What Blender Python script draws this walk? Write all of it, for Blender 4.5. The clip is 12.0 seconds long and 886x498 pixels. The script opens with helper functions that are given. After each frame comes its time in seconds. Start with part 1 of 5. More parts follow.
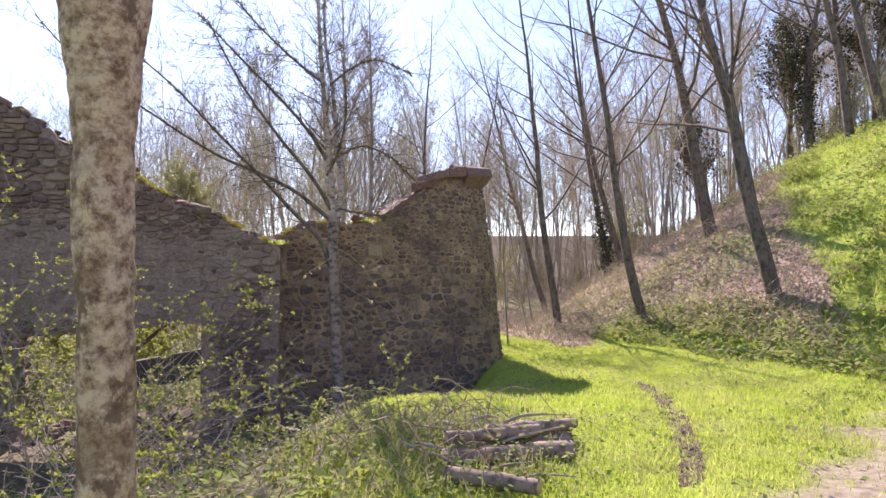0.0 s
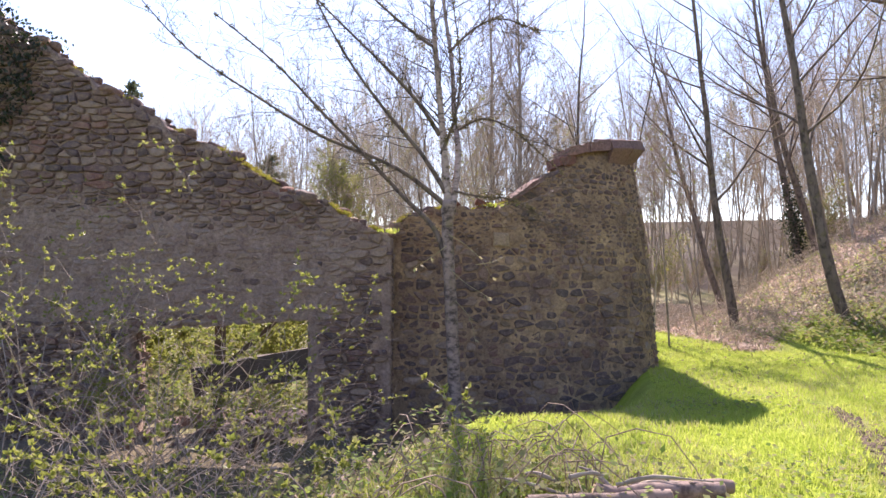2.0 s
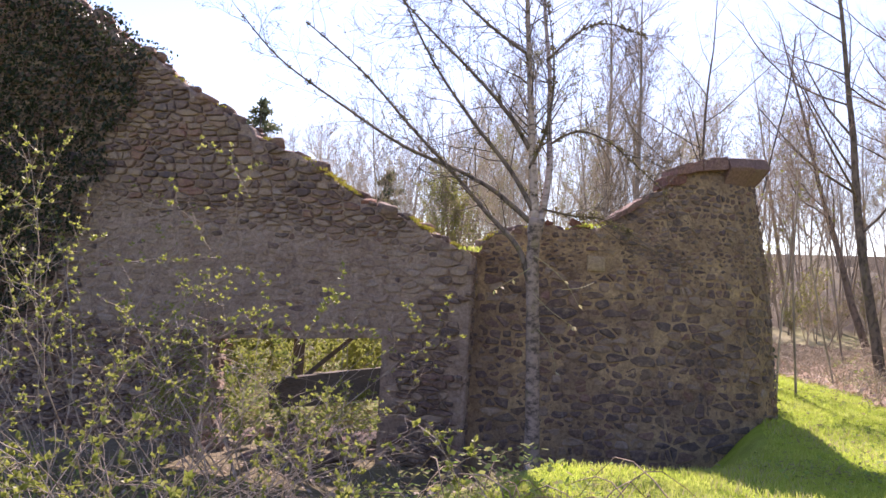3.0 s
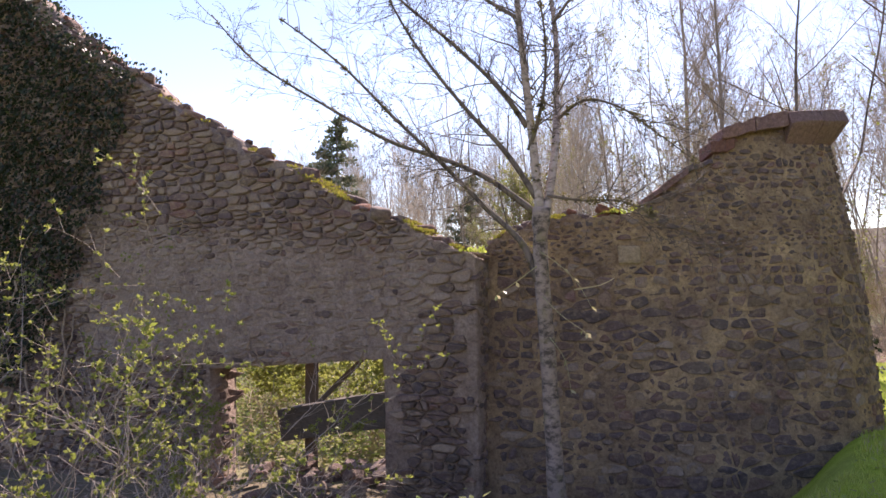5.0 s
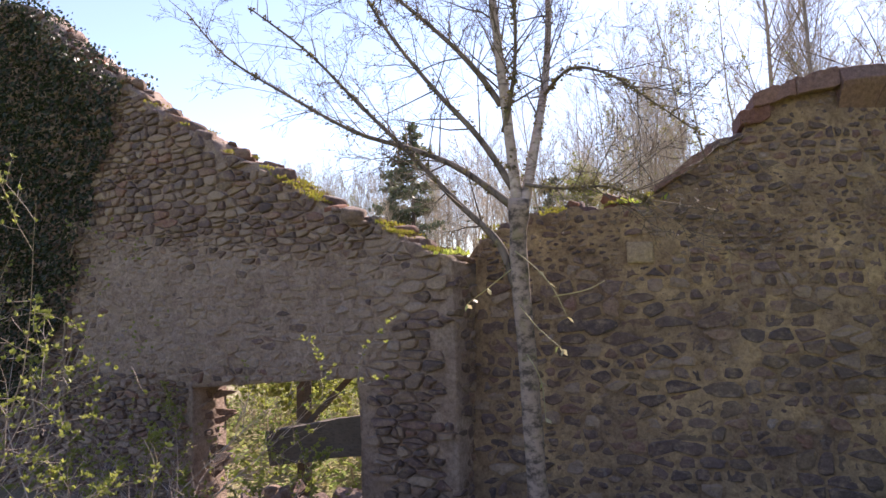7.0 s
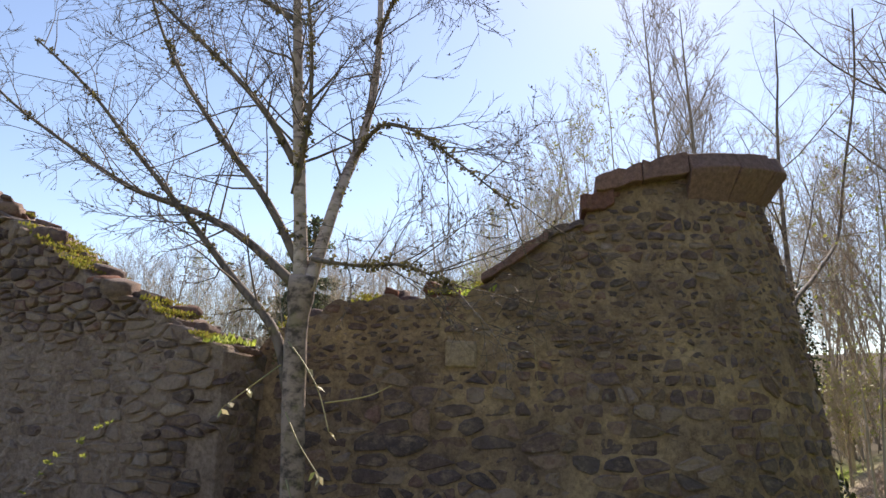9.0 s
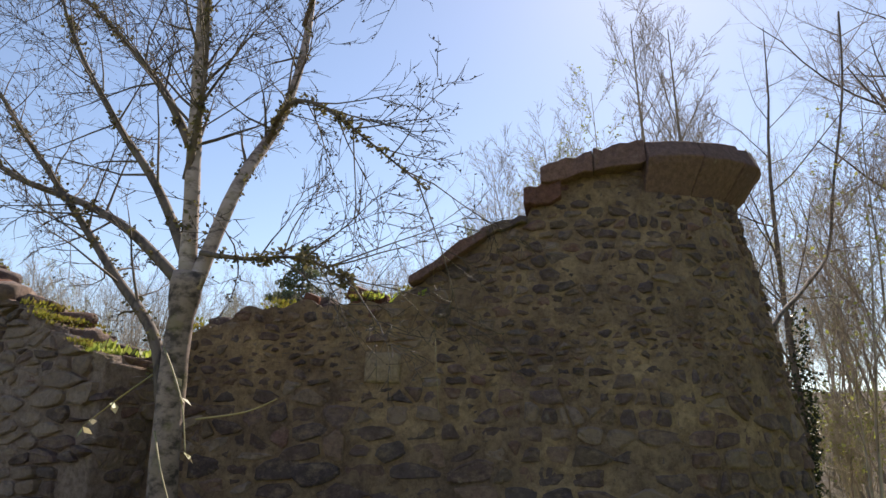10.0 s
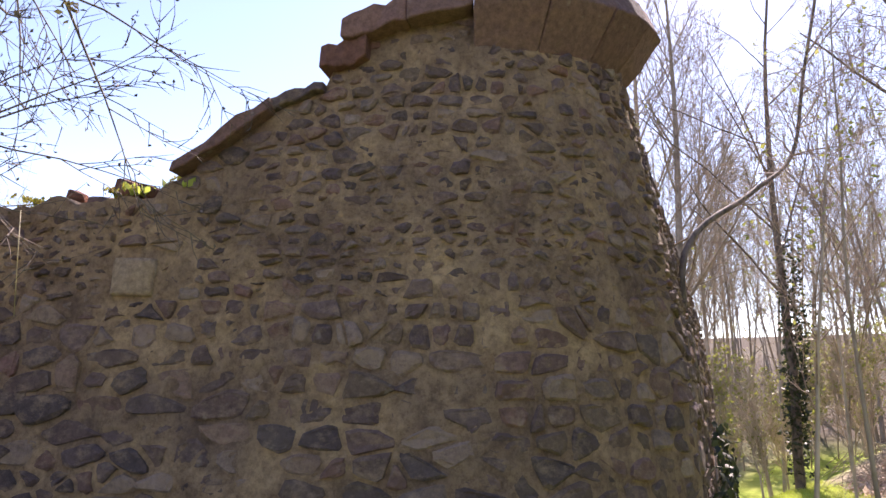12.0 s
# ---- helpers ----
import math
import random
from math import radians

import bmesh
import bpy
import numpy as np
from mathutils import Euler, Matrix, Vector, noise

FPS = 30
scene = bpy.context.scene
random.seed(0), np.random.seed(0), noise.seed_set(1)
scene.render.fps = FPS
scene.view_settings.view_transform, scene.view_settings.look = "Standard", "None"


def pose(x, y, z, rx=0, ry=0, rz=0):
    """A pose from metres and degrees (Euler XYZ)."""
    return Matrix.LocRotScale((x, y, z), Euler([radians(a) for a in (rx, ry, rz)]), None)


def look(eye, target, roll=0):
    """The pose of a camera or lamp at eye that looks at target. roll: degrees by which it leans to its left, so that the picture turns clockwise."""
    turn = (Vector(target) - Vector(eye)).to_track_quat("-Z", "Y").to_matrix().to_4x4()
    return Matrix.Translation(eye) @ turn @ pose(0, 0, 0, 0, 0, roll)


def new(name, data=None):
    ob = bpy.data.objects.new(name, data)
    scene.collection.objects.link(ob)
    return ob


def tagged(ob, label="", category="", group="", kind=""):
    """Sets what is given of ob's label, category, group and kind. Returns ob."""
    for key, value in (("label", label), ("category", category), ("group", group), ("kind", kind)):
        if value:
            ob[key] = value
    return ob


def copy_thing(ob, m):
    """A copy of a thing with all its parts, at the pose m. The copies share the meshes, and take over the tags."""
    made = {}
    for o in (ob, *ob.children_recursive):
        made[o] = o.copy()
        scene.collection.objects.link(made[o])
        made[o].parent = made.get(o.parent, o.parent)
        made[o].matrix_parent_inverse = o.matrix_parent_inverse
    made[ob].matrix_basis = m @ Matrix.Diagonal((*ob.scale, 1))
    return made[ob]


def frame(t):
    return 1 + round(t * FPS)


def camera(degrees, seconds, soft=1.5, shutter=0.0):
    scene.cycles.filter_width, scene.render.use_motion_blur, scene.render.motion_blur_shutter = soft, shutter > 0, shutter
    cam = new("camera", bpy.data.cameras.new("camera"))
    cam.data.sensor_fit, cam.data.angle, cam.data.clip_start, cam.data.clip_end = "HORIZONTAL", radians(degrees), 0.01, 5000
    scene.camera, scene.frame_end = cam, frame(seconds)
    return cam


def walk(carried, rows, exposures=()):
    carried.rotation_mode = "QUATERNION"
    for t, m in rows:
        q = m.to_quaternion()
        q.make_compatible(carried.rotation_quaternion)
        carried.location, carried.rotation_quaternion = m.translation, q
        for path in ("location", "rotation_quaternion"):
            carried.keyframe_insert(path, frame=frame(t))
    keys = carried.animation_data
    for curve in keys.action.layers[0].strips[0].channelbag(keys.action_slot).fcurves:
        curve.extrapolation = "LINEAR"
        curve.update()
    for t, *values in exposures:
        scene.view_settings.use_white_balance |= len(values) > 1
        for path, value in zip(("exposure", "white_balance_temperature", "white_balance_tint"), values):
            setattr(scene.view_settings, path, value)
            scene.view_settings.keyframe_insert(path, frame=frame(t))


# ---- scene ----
cam = camera(66.4, 12.0)
METRES, EYE, TILT, LEAN, TURN = 10.0, 1.45, 3.2, 0.0, 0.0
ROWS = [
    (0.0, 0.0, 0.0, 0.0, 0.0, 0.0, -0.0),
    (0.5, 0.0178, 0.0382, -0.003, -0.85, -1.73, -1.18),
    (1.0, 0.035, 0.0773, -0.0014, 3.24, -2.87, -0.45),
    (1.5, 0.043, 0.1168, -0.0009, 8.83, -1.86, 1.13),
    (2.0, 0.0473, 0.1507, -0.0003, 14.28, -0.92, 0.65),
    (2.5, 0.0625, 0.1832, 0.0031, 23.41, 0.79, -2.65),
    (3.0, 0.0758, 0.2239, -0.0013, 24.61, 0.68, -2.0),
    (5.0, 0.14, 0.3824, -0.0039, 34.26, 1.29, 2.72),
    (5.5, 0.1553, 0.4196, -0.0024, 42.33, 3.72, 1.87),
    (6.0, 0.1606, 0.4615, -0.0037, 43.76, 4.02, 1.95),
    (6.5, 0.1717, 0.4969, -0.0087, 43.32, 4.1, 2.54),
    (7.0, 0.1836, 0.5399, -0.0132, 43.29, 2.41, 4.09),
    (9.0, 0.1859, 0.6971, -0.0225, 36.56, 10.97, 1.24),
    (9.5, 0.1905, 0.7392, -0.0248, 36.79, 15.19, 0.28),
    (10.0, 0.1897, 0.7852, -0.035, 36.84, 13.88, 0.86),
    (10.5, 0.1991, 0.8298, -0.0394, 37.01, 10.11, 1.2),
    (11.0, 0.2097, 0.8708, -0.0433, 38.22, 9.68, 0.95),
    (11.5, 0.2202, 0.9149, -0.0456, 36.66, 8.11, 2.73),
    (12.0, 0.2336, 0.956, -0.0495, 39.6, 9.41, 1.06),
]
walk(cam, [(t, pose(0, 0, EYE, TILT, LEAN, TURN) @ pose(METRES * x, METRES * y, METRES * z, 90 + pitch, roll, yaw)) for t, x, y, z, yaw, pitch, roll in ROWS],
     [(0.0, 1.1, 6700, 28), (0.7, 1.05, 6800, 28), (1.5, 1.35, 6700, 29), (2.2, 1.25, 6700, 30), (3.0, 1.25, 6800, 32), (5.0, 1.15, 6900, 30), (7.0, 1.2, 6900, 27), (9.0, 0.72, 7000, 18), (9.5, 0.55, 7150, 18), (10.2, 0.45, 6900, 16), (11.0, 0.85, 6800, 24), (12.0, 1.4, 6900, 32)])

# ---- world, sun ----
SUN_AZ, SUN_EL = radians(16.5), radians(42.5)      # left of +y, above the horizon
TO_SUN = Vector((-math.sin(SUN_AZ) * math.cos(SUN_EL), math.cos(SUN_AZ) * math.cos(SUN_EL), math.sin(SUN_EL)))
world = bpy.data.worlds.new("spring_sky")
scene.world = world
world.use_nodes = True
wt = world.node_tree
sky = wt.nodes.new("ShaderNodeTexSky")
sky.sky_type, sky.sun_disc = "NISHITA", False
sky.sun_elevation, sky.sun_rotation = SUN_EL, -SUN_AZ
sky.air_density, sky.dust_density, sky.ozone_density = 1.0, 0.15, 1.3
bg = next(n for n in wt.nodes if n.type == "BACKGROUND")
bg.inputs["Strength"].default_value = 0.13
wt.links.new(sky.outputs[0], bg.inputs["Color"])
sun_data = bpy.data.lights.new("sun", "SUN")
sun_data.energy, sun_data.angle, sun_data.color = 5.0, radians(0.53), (1.0, 0.94, 0.84)
sun = new("sun", sun_data)
sun.matrix_world = look((0, 0, 40), Vector((0, 0, 40)) - TO_SUN)


# ---- small helpers ----
def mesh_of(name, verts, faces, material, smooth=True):
    me = bpy.data.meshes.new(name)
    me.from_pydata([tuple(v) for v in verts], [], [tuple(f) for f in faces])
    if smooth:
        me.shade_smooth()
    for m in (material if isinstance(material, (list, tuple)) else [material]):
        me.materials.append(m)
    return me


def piece(name, verts, faces, material, parent=None, label="", smooth=True):
    ob = new(name, mesh_of(name, verts, faces, material, smooth))
    if parent is not None:
        ob.parent = parent
    return tagged(ob, label)


def part(name, bm, material, parent, label="", smooth=True):
    me = bpy.data.meshes.new(name)
    bm.to_mesh(me)
    bm.free()
    if smooth:
        me.shade_smooth()
    me.materials.append(material)
    ob = new(name, me)
    ob.parent = parent
    return tagged(ob, label)


def thing(name, place, label, category, group="", kind=""):
    ob = new(name)
    ob.location = place
    ob.empty_display_size = 0.1
    return tagged(ob, label, category, group, kind)


def lerp_table(table, x):
    xs = [a for a, b in table]
    return float(np.interp(x, xs, [b for a, b in table]))


def tube(verts, faces, pts, radii, sides=6, rough=0.0, rng=None, cap=True):
    """A tapered tube along pts, added to verts and faces."""
    base = len(verts)
    n = len(pts)
    pts = [Vector(p) for p in pts]
    ref = Vector((0.31, 0.87, 0.38))
    for i, p in enumerate(pts):
        d = (pts[min(i + 1, n - 1)] - pts[max(i - 1, 0)])
        if d.length < 1e-6:
            d = Vector((0, 0, 1))
        d.normalize()
        a = d.cross(ref)
        if a.length < 0.1:
            a = d.cross(Vector((1, 0, 0)))
        a.normalize()
        b = d.cross(a)
        for k in range(sides):
            w = 2 * math.pi * k / sides
            r = radii[i] * (1 + (rng.uniform(-rough, rough) if rough else 0))
            verts.append(p + a * (r * math.cos(w)) + b * (r * math.sin(w)))
    for i in range(n - 1):
        for k in range(sides):
            k2 = (k + 1) % sides
            faces.append((base + i * sides + k, base + i * sides + k2, base + (i + 1) * sides + k2, base + (i + 1) * sides + k))
    if cap:
        faces.append(tuple(base + k for k in range(sides))[::-1])
        faces.append(tuple(base + (n - 1) * sides + k for k in range(sides)))


def smooth_line(pts, per=4):
    """Catmull-Rom through pts."""
    pts = [Vector(p) for p in pts]
    out = []
    for i in range(len(pts) - 1):
        p0, p1, p2, p3 = pts[max(i - 1, 0)], pts[i], pts[i + 1], pts[min(i + 2, len(pts) - 1)]
        for k in range(per):
            t = k / per
            out.append(0.5 * ((2 * p1) + (p2 - p0) * t + (2 * p0 - 5 * p1 + 4 * p2 - p3) * t * t + (3 * p1 - p0 - 3 * p2 + p3) * t ** 3))
    out.append(pts[-1])
    return out


# ---- materials ----
def material(name):
    m = bpy.data.materials.new(name)
    m.use_nodes = True
    nt = m.node_tree
    nt.nodes.clear()
    out = nt.nodes.new("ShaderNodeOutputMaterial")
    sh = nt.nodes.new("ShaderNodeBsdfPrincipled")
    nt.links.new(sh.outputs[0], out.inputs[0])
    return m, nt, sh, out


def node(nt, kind, **values):
    n = nt.nodes.new(kind)
    for key, value in values.items():
        n.inputs[key].default_value = value
    return n


def ramp(nt, source, stops):
    r = nt.nodes.new("ShaderNodeValToRGB")
    while len(r.color_ramp.elements) < len(stops):
        r.color_ramp.elements.new(0.5)
    for e, (pos, col) in zip(r.color_ramp.elements, stops):
        e.position, e.color = pos, (*col, 1)
    nt.links.new(source, r.inputs[0])
    return r.outputs[0]


def mixed(nt, factor, a, b, blend="MIX"):
    n = nt.nodes.new("ShaderNodeMix")
    n.data_type, n.blend_type = "RGBA", blend
    for sock, v in ((n.inputs[0], factor), (n.inputs[6], a), (n.inputs[7], b)):
        if hasattr(v, "is_linked"):
            nt.links.new(v, sock)
        else:
            sock.default_value = v if isinstance(v, (int, float)) else (*v, 1)
    return n.outputs[2]


def noise_of(nt, scale, detail=4, rough=0.6, stretch=None, distortion=0.0):
    geo = nt.nodes.new("ShaderNodeNewGeometry")
    src = geo.outputs["Position"]
    if stretch:
        mp = nt.nodes.new("ShaderNodeMapping")
        mp.inputs["Scale"].default_value = stretch
        nt.links.new(src, mp.inputs[0])
        src = mp.outputs[0]
    n = node(nt, "ShaderNodeTexNoise", Scale=scale, Detail=detail, Roughness=rough, Distortion=distortion)
    nt.links.new(src, n.inputs["Vector"])
    return n.outputs["Fac"]


def bump(nt, sh, height, strength=0.5, distance=0.02):
    b = node(nt, "ShaderNodeBump", Strength=strength, Distance=distance)
    nt.links.new(height, b.inputs["Height"])
    nt.links.new(b.outputs[0], sh.inputs["Normal"])


def stone_material(name, tones, moss=0.3, smear=0.0):
    m, nt, sh, out = material(name)
    info = nt.nodes.new("ShaderNodeObjectInfo")
    geo = nt.nodes.new("ShaderNodeNewGeometry")
    add = nt.nodes.new("ShaderNodeMath")
    nt.links.new(info.outputs["Random"], add.inputs[0])
    nt.links.new(geo.outputs["Random Per Island"], add.inputs[1])
    frac = nt.nodes.new("ShaderNodeMath")
    frac.operation = "FRACT"
    nt.links.new(add.outputs[0], frac.inputs[0])
    base = ramp(nt, frac.outputs[0], [(i / (len(tones) - 1), t) for i, t in enumerate(tones)])
    fine = noise_of(nt, 26, 9, 0.8)
    big = noise_of(nt, 2.3, 4, 0.6)
    col = mixed(nt, 0.8, base, ramp(nt, fine, [(0.36, (0.36, 0.33, 0.33)), (0.6, (1.0, 0.97, 0.95))]), "MULTIPLY")
    col = mixed(nt, ramp(nt, big, [(0.50, (0, 0, 0)), (0.72, (moss, moss, moss))]), col, (0.25, 0.195, 0.12))
    lichen = noise_of(nt, 14, 3, 0.5)
    col = mixed(nt, ramp(nt, lichen, [(0.66, (0, 0, 0)), (0.74, (0.35, 0.35, 0.35))]), col, (0.42, 0.37, 0.32))
    if smear:
        s = noise_of(nt, 11, 7, 0.75, (1, 1, 1.5))
        lime = mixed(nt, 0.6, (0.40, 0.29, 0.205), ramp(nt, fine, [(0.3, (0.6, 0.57, 0.55)), (0.7, (1, 1, 1))]), "MULTIPLY")
        col = mixed(nt, ramp(nt, s, [(0.62 - 0.3 * smear, (0, 0, 0)), (0.80 - 0.3 * smear, (0.85, 0.85, 0.85))]), col, lime)
    nt.links.new(col, sh.inputs["Base Color"])
    sh.inputs["Roughness"].default_value = 0.9
    bump(nt, sh, fine, 1.0, 0.03)
    return m


STONE = stone_material("rubble_stone", [(0.26, 0.17, 0.145), (0.15, 0.112, 0.115), (0.34, 0.235, 0.18), (0.30, 0.165, 0.135), (0.20, 0.16, 0.16), (0.40, 0.295, 0.225), (0.11, 0.085, 0.095), (0.25, 0.17, 0.155), (0.19, 0.135, 0.135)], 0.2, 0.5)
STONE_DARK = stone_material("dark_rubble_stone", [(0.17, 0.115, 0.105), (0.115, 0.088, 0.09), (0.22, 0.145, 0.12), (0.15, 0.11, 0.115), (0.27, 0.155, 0.12), (0.13, 0.10, 0.105), (0.24, 0.17, 0.115)], 0.25, 0.42)
STONE_PALE = stone_material("limed_stone", [(0.40, 0.305, 0.25), (0.33, 0.25, 0.21), (0.45, 0.35, 0.285), (0.36, 0.265, 0.22), (0.40, 0.33, 0.295)], 0.08, 0.6)
ASHLAR = stone_material("pale_ashlar", [(0.54, 0.41, 0.27), (0.52, 0.40, 0.27)], 0.0)
STONE_CAP = stone_material("cornice_stone", [(0.30, 0.165, 0.135), (0.23, 0.135, 0.12), (0.33, 0.19, 0.155), (0.26, 0.16, 0.14)], 0.1)
BRICK = stone_material("broken_tile", [(0.36, 0.15, 0.09), (0.30, 0.13, 0.08), (0.25, 0.12, 0.09)], 0.1)


def mortar_material(name, tones):
    m, nt, sh, out = material(name)
    a, b, e = noise_of(nt, 26, 9, 0.8), noise_of(nt, 1.9, 5, 0.65), noise_of(nt, 7, 5, 0.7)
    col = ramp(nt, b, [(0.32, tones[0]), (0.5, tones[1]), (0.68, tones[2])])
    col = mixed(nt, 0.75, col, ramp(nt, e, [(0.35, (0.55, 0.5, 0.5)), (0.55, (1, 1, 1))]), "MULTIPLY")
    col = mixed(nt, 0.8, col, ramp(nt, a, [(0.36, (0.4, 0.37, 0.37)), (0.56, (1, 1, 1))]), "MULTIPLY")
    nt.links.new(col, sh.inputs["Base Color"])
    sh.inputs["Roughness"].default_value = 0.95
    bump(nt, sh, a, 1.0, 0.05)
    return m


MORTAR = mortar_material("lime_mortar", [(0.38, 0.275, 0.225), (0.50, 0.375, 0.30), (0.44, 0.335, 0.285)])
MORTAR_OCHRE = mortar_material("ochre_mortar", [(0.25, 0.17, 0.125), (0.46, 0.32, 0.20), (0.66, 0.465, 0.27)])


def bark_material(name, light, dark, scale, stretch, patches=0.5, moss=0.0, vary=False):
    m, nt, sh, out = material(name)
    a = noise_of(nt, scale, 5, 0.65, stretch)
    b = noise_of(nt, 3.5, 3, 0.6)
    col = ramp(nt, a, [(patches - 0.12, dark), (patches + 0.06, light)])
    col = mixed(nt, 0.45, col, ramp(nt, b, [(0.35, (0.5, 0.47, 0.42)), (0.65, (1, 1, 1))]), "MULTIPLY")
    if vary:
        info = nt.nodes.new("ShaderNodeObjectInfo")
        col = mixed(nt, 1.0, col, ramp(nt, info.outputs["Random"], [(0.0, (0.55, 0.52, 0.50)), (0.5, (0.85, 0.82, 0.79)), (1.0, (1.1, 1.03, 0.96))]), "MULTIPLY")
    if moss:
        c = noise_of(nt, 9, 3, 0.5)
        col = mixed(nt, ramp(nt, c, [(0.56, (0, 0, 0)), (0.66, (moss, moss, moss))]), col, (0.16, 0.15, 0.03))
    nt.links.new(col, sh.inputs["Base Color"])
    sh.inputs["Roughness"].default_value = 0.85
    bump(nt, sh, a, 0.6, 0.01)
    return m


BARK_PALE = bark_material("pale_birch_bark", (0.50, 0.40, 0.355), (0.10, 0.075, 0.065), 9, (1, 1, 2.2), 0.44, 0.3)
# the trunk below the fork is darker than the stems above
BARK_TRUNK = bark_material("lower_birch_bark", (0.36, 0.275, 0.235), (0.085, 0.065, 0.055), 11, (1, 1, 1.6), 0.49, 0.3)


def flaking_material():
    m, nt, sh, out = material("flaking_trunk_bark")
    e, g, k = noise_of(nt, 22, 8, 0.75, (1, 1, 1.1)), noise_of(nt, 10, 5, 0.65, (1, 1, 0.8)), noise_of(nt, 4.5, 4, 0.6)
    col = ramp(nt, e, [(0.38, (0.17, 0.09, 0.072)), (0.48, (0.42, 0.28, 0.225)), (0.58, (0.66, 0.50, 0.43))])
    col = mixed(nt, ramp(nt, g, [(0.56, (0, 0, 0)), (0.62, (0.85, 0.85, 0.85))]), col, (0.13, 0.075, 0.06))
    col = mixed(nt, ramp(nt, k, [(0.54, (0, 0, 0)), (0.60, (0.5, 0.5, 0.5))]), col, (0.20, 0.115, 0.085))
    nt.links.new(col, sh.inputs["Base Color"])
    sh.inputs["Roughness"].default_value = 0.9
    bump(nt, sh, e, 1.0, 0.02)
    return m


BARK_FLAKE = flaking_material()
BARK_DARK = bark_material("alder_bark", (0.18, 0.14, 0.115), (0.06, 0.047, 0.04), 12, (1, 1, 0.5), 0.48, 0.3)
# glare over the backlit wood is put into this paler bark
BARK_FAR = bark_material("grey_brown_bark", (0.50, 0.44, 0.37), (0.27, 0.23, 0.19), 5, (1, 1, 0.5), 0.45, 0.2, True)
TWIG = bark_material("twig_bark", (0.36, 0.27, 0.20), (0.20, 0.14, 0.11), 20, (1, 1, 1), 0.48)
# paler than TWIG: the wood's bright haze is in the colour
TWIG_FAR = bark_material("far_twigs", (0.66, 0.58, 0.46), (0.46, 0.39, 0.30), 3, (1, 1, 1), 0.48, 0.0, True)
BARK_LOG = bark_material("log_bark", (0.34, 0.245, 0.20), (0.13, 0.09, 0.075), 13, (1, 1, 1), 0.48)
TWIG_DISTANT = bark_material("distant_twigs", (0.36, 0.30, 0.225), (0.24, 0.195, 0.145), 2, (1, 1, 1), 0.48)
WOOD_END = bark_material("sawn_wood", (0.55, 0.40, 0.25), (0.40, 0.27, 0.16), 30, (1, 1, 1), 0.45)
TIMBER = bark_material("weathered_timber", (0.11, 0.085, 0.065), (0.05, 0.04, 0.032), 16, (1, 1, 4), 0.45)


def leaf_material(name, tones, through_light=0.5, rough=0.5, dry=None):
    m, nt, sh, out = material(name)
    geo = nt.nodes.new("ShaderNodeNewGeometry")
    col = ramp(nt, geo.outputs["Random Per Island"], [(i / max(1, len(tones) - 1), t) for i, t in enumerate(tones)])
    if dry:
        p, q = noise_of(nt, 0.8, 4, 0.6), noise_of(nt, 4.5, 3, 0.6)
        col = mixed(nt, ramp(nt, p, [(0.48, (0, 0, 0)), (0.68, (0.5, 0.5, 0.5))]), col, dry)
        col = mixed(nt, 0.7, col, ramp(nt, q, [(0.36, (0.76, 0.8, 0.72)), (0.6, (1, 1, 1))]), "MULTIPLY")
    nt.links.new(col, sh.inputs["Base Color"])
    sh.inputs["Roughness"].default_value = rough
    tr = nt.nodes.new("ShaderNodeBsdfTranslucent")
    nt.links.new(col, tr.inputs["Color"])
    mx = nt.nodes.new("ShaderNodeMixShader")
    mx.inputs[0].default_value = through_light
    nt.links.new(sh.outputs[0], mx.inputs[1])
    nt.links.new(tr.outputs[0], mx.inputs[2])
    nt.links.new(mx.outputs[0], out.inputs[0])
    return m


LEAF_SPRING = leaf_material("spring_leaf", [(0.26, 0.29, 0.06), (0.32, 0.34, 0.085), (0.21, 0.25, 0.05), (0.36, 0.36, 0.13)], 0.55)
LEAF_IVY = leaf_material("ivy_leaf", [(0.025, 0.036, 0.015), (0.034, 0.048, 0.018), (0.018, 0.026, 0.012), (0.055, 0.07, 0.022)], 0.35, 0.5)
LEAF_BRAMBLE = leaf_material("bramble_leaf", [(0.22, 0.33, 0.06), (0.30, 0.38, 0.09), (0.30, 0.25, 0.13), (0.24, 0.30, 0.08)], 0.45, 0.85)
LEAF_DRY = leaf_material("dry_leaf", [(0.58, 0.44, 0.36), (0.48, 0.35, 0.28), (0.64, 0.52, 0.44), (0.40, 0.29, 0.23), (0.54, 0.42, 0.36)], 0.4, 0.85)
GRASS = leaf_material("grass_blade", [(0.45, 0.55, 0.09), (0.53, 0.62, 0.12), (0.38, 0.47, 0.07), (0.62, 0.64, 0.20)], 0.55, 0.5, (0.58, 0.54, 0.22))
STRAW = leaf_material("dead_grass", [(0.52, 0.46, 0.28), (0.44, 0.38, 0.22), (0.40, 0.44, 0.16)], 0.4)
MOSS = leaf_material("moss_tuft", [(0.26, 0.26, 0.035), (0.34, 0.31, 0.055), (0.20, 0.22, 0.035), (0.30, 0.21, 0.07)], 0.45, 0.9)
LICHEN = leaf_material("lichen_clump", [(0.13, 0.11, 0.065), (0.20, 0.175, 0.075), (0.09, 0.075, 0.05), (0.26, 0.22, 0.08)], 0.3, 0.9)
STEM_PALE = bark_material("pale_stem", (0.44, 0.36, 0.31), (0.17, 0.12, 0.10), 18, (1, 1, 1), 0.45)
CONIFER = leaf_material("conifer_needles", [(0.12, 0.15, 0.08), (0.16, 0.18, 0.10), (0.10, 0.13, 0.07)], 0.3)


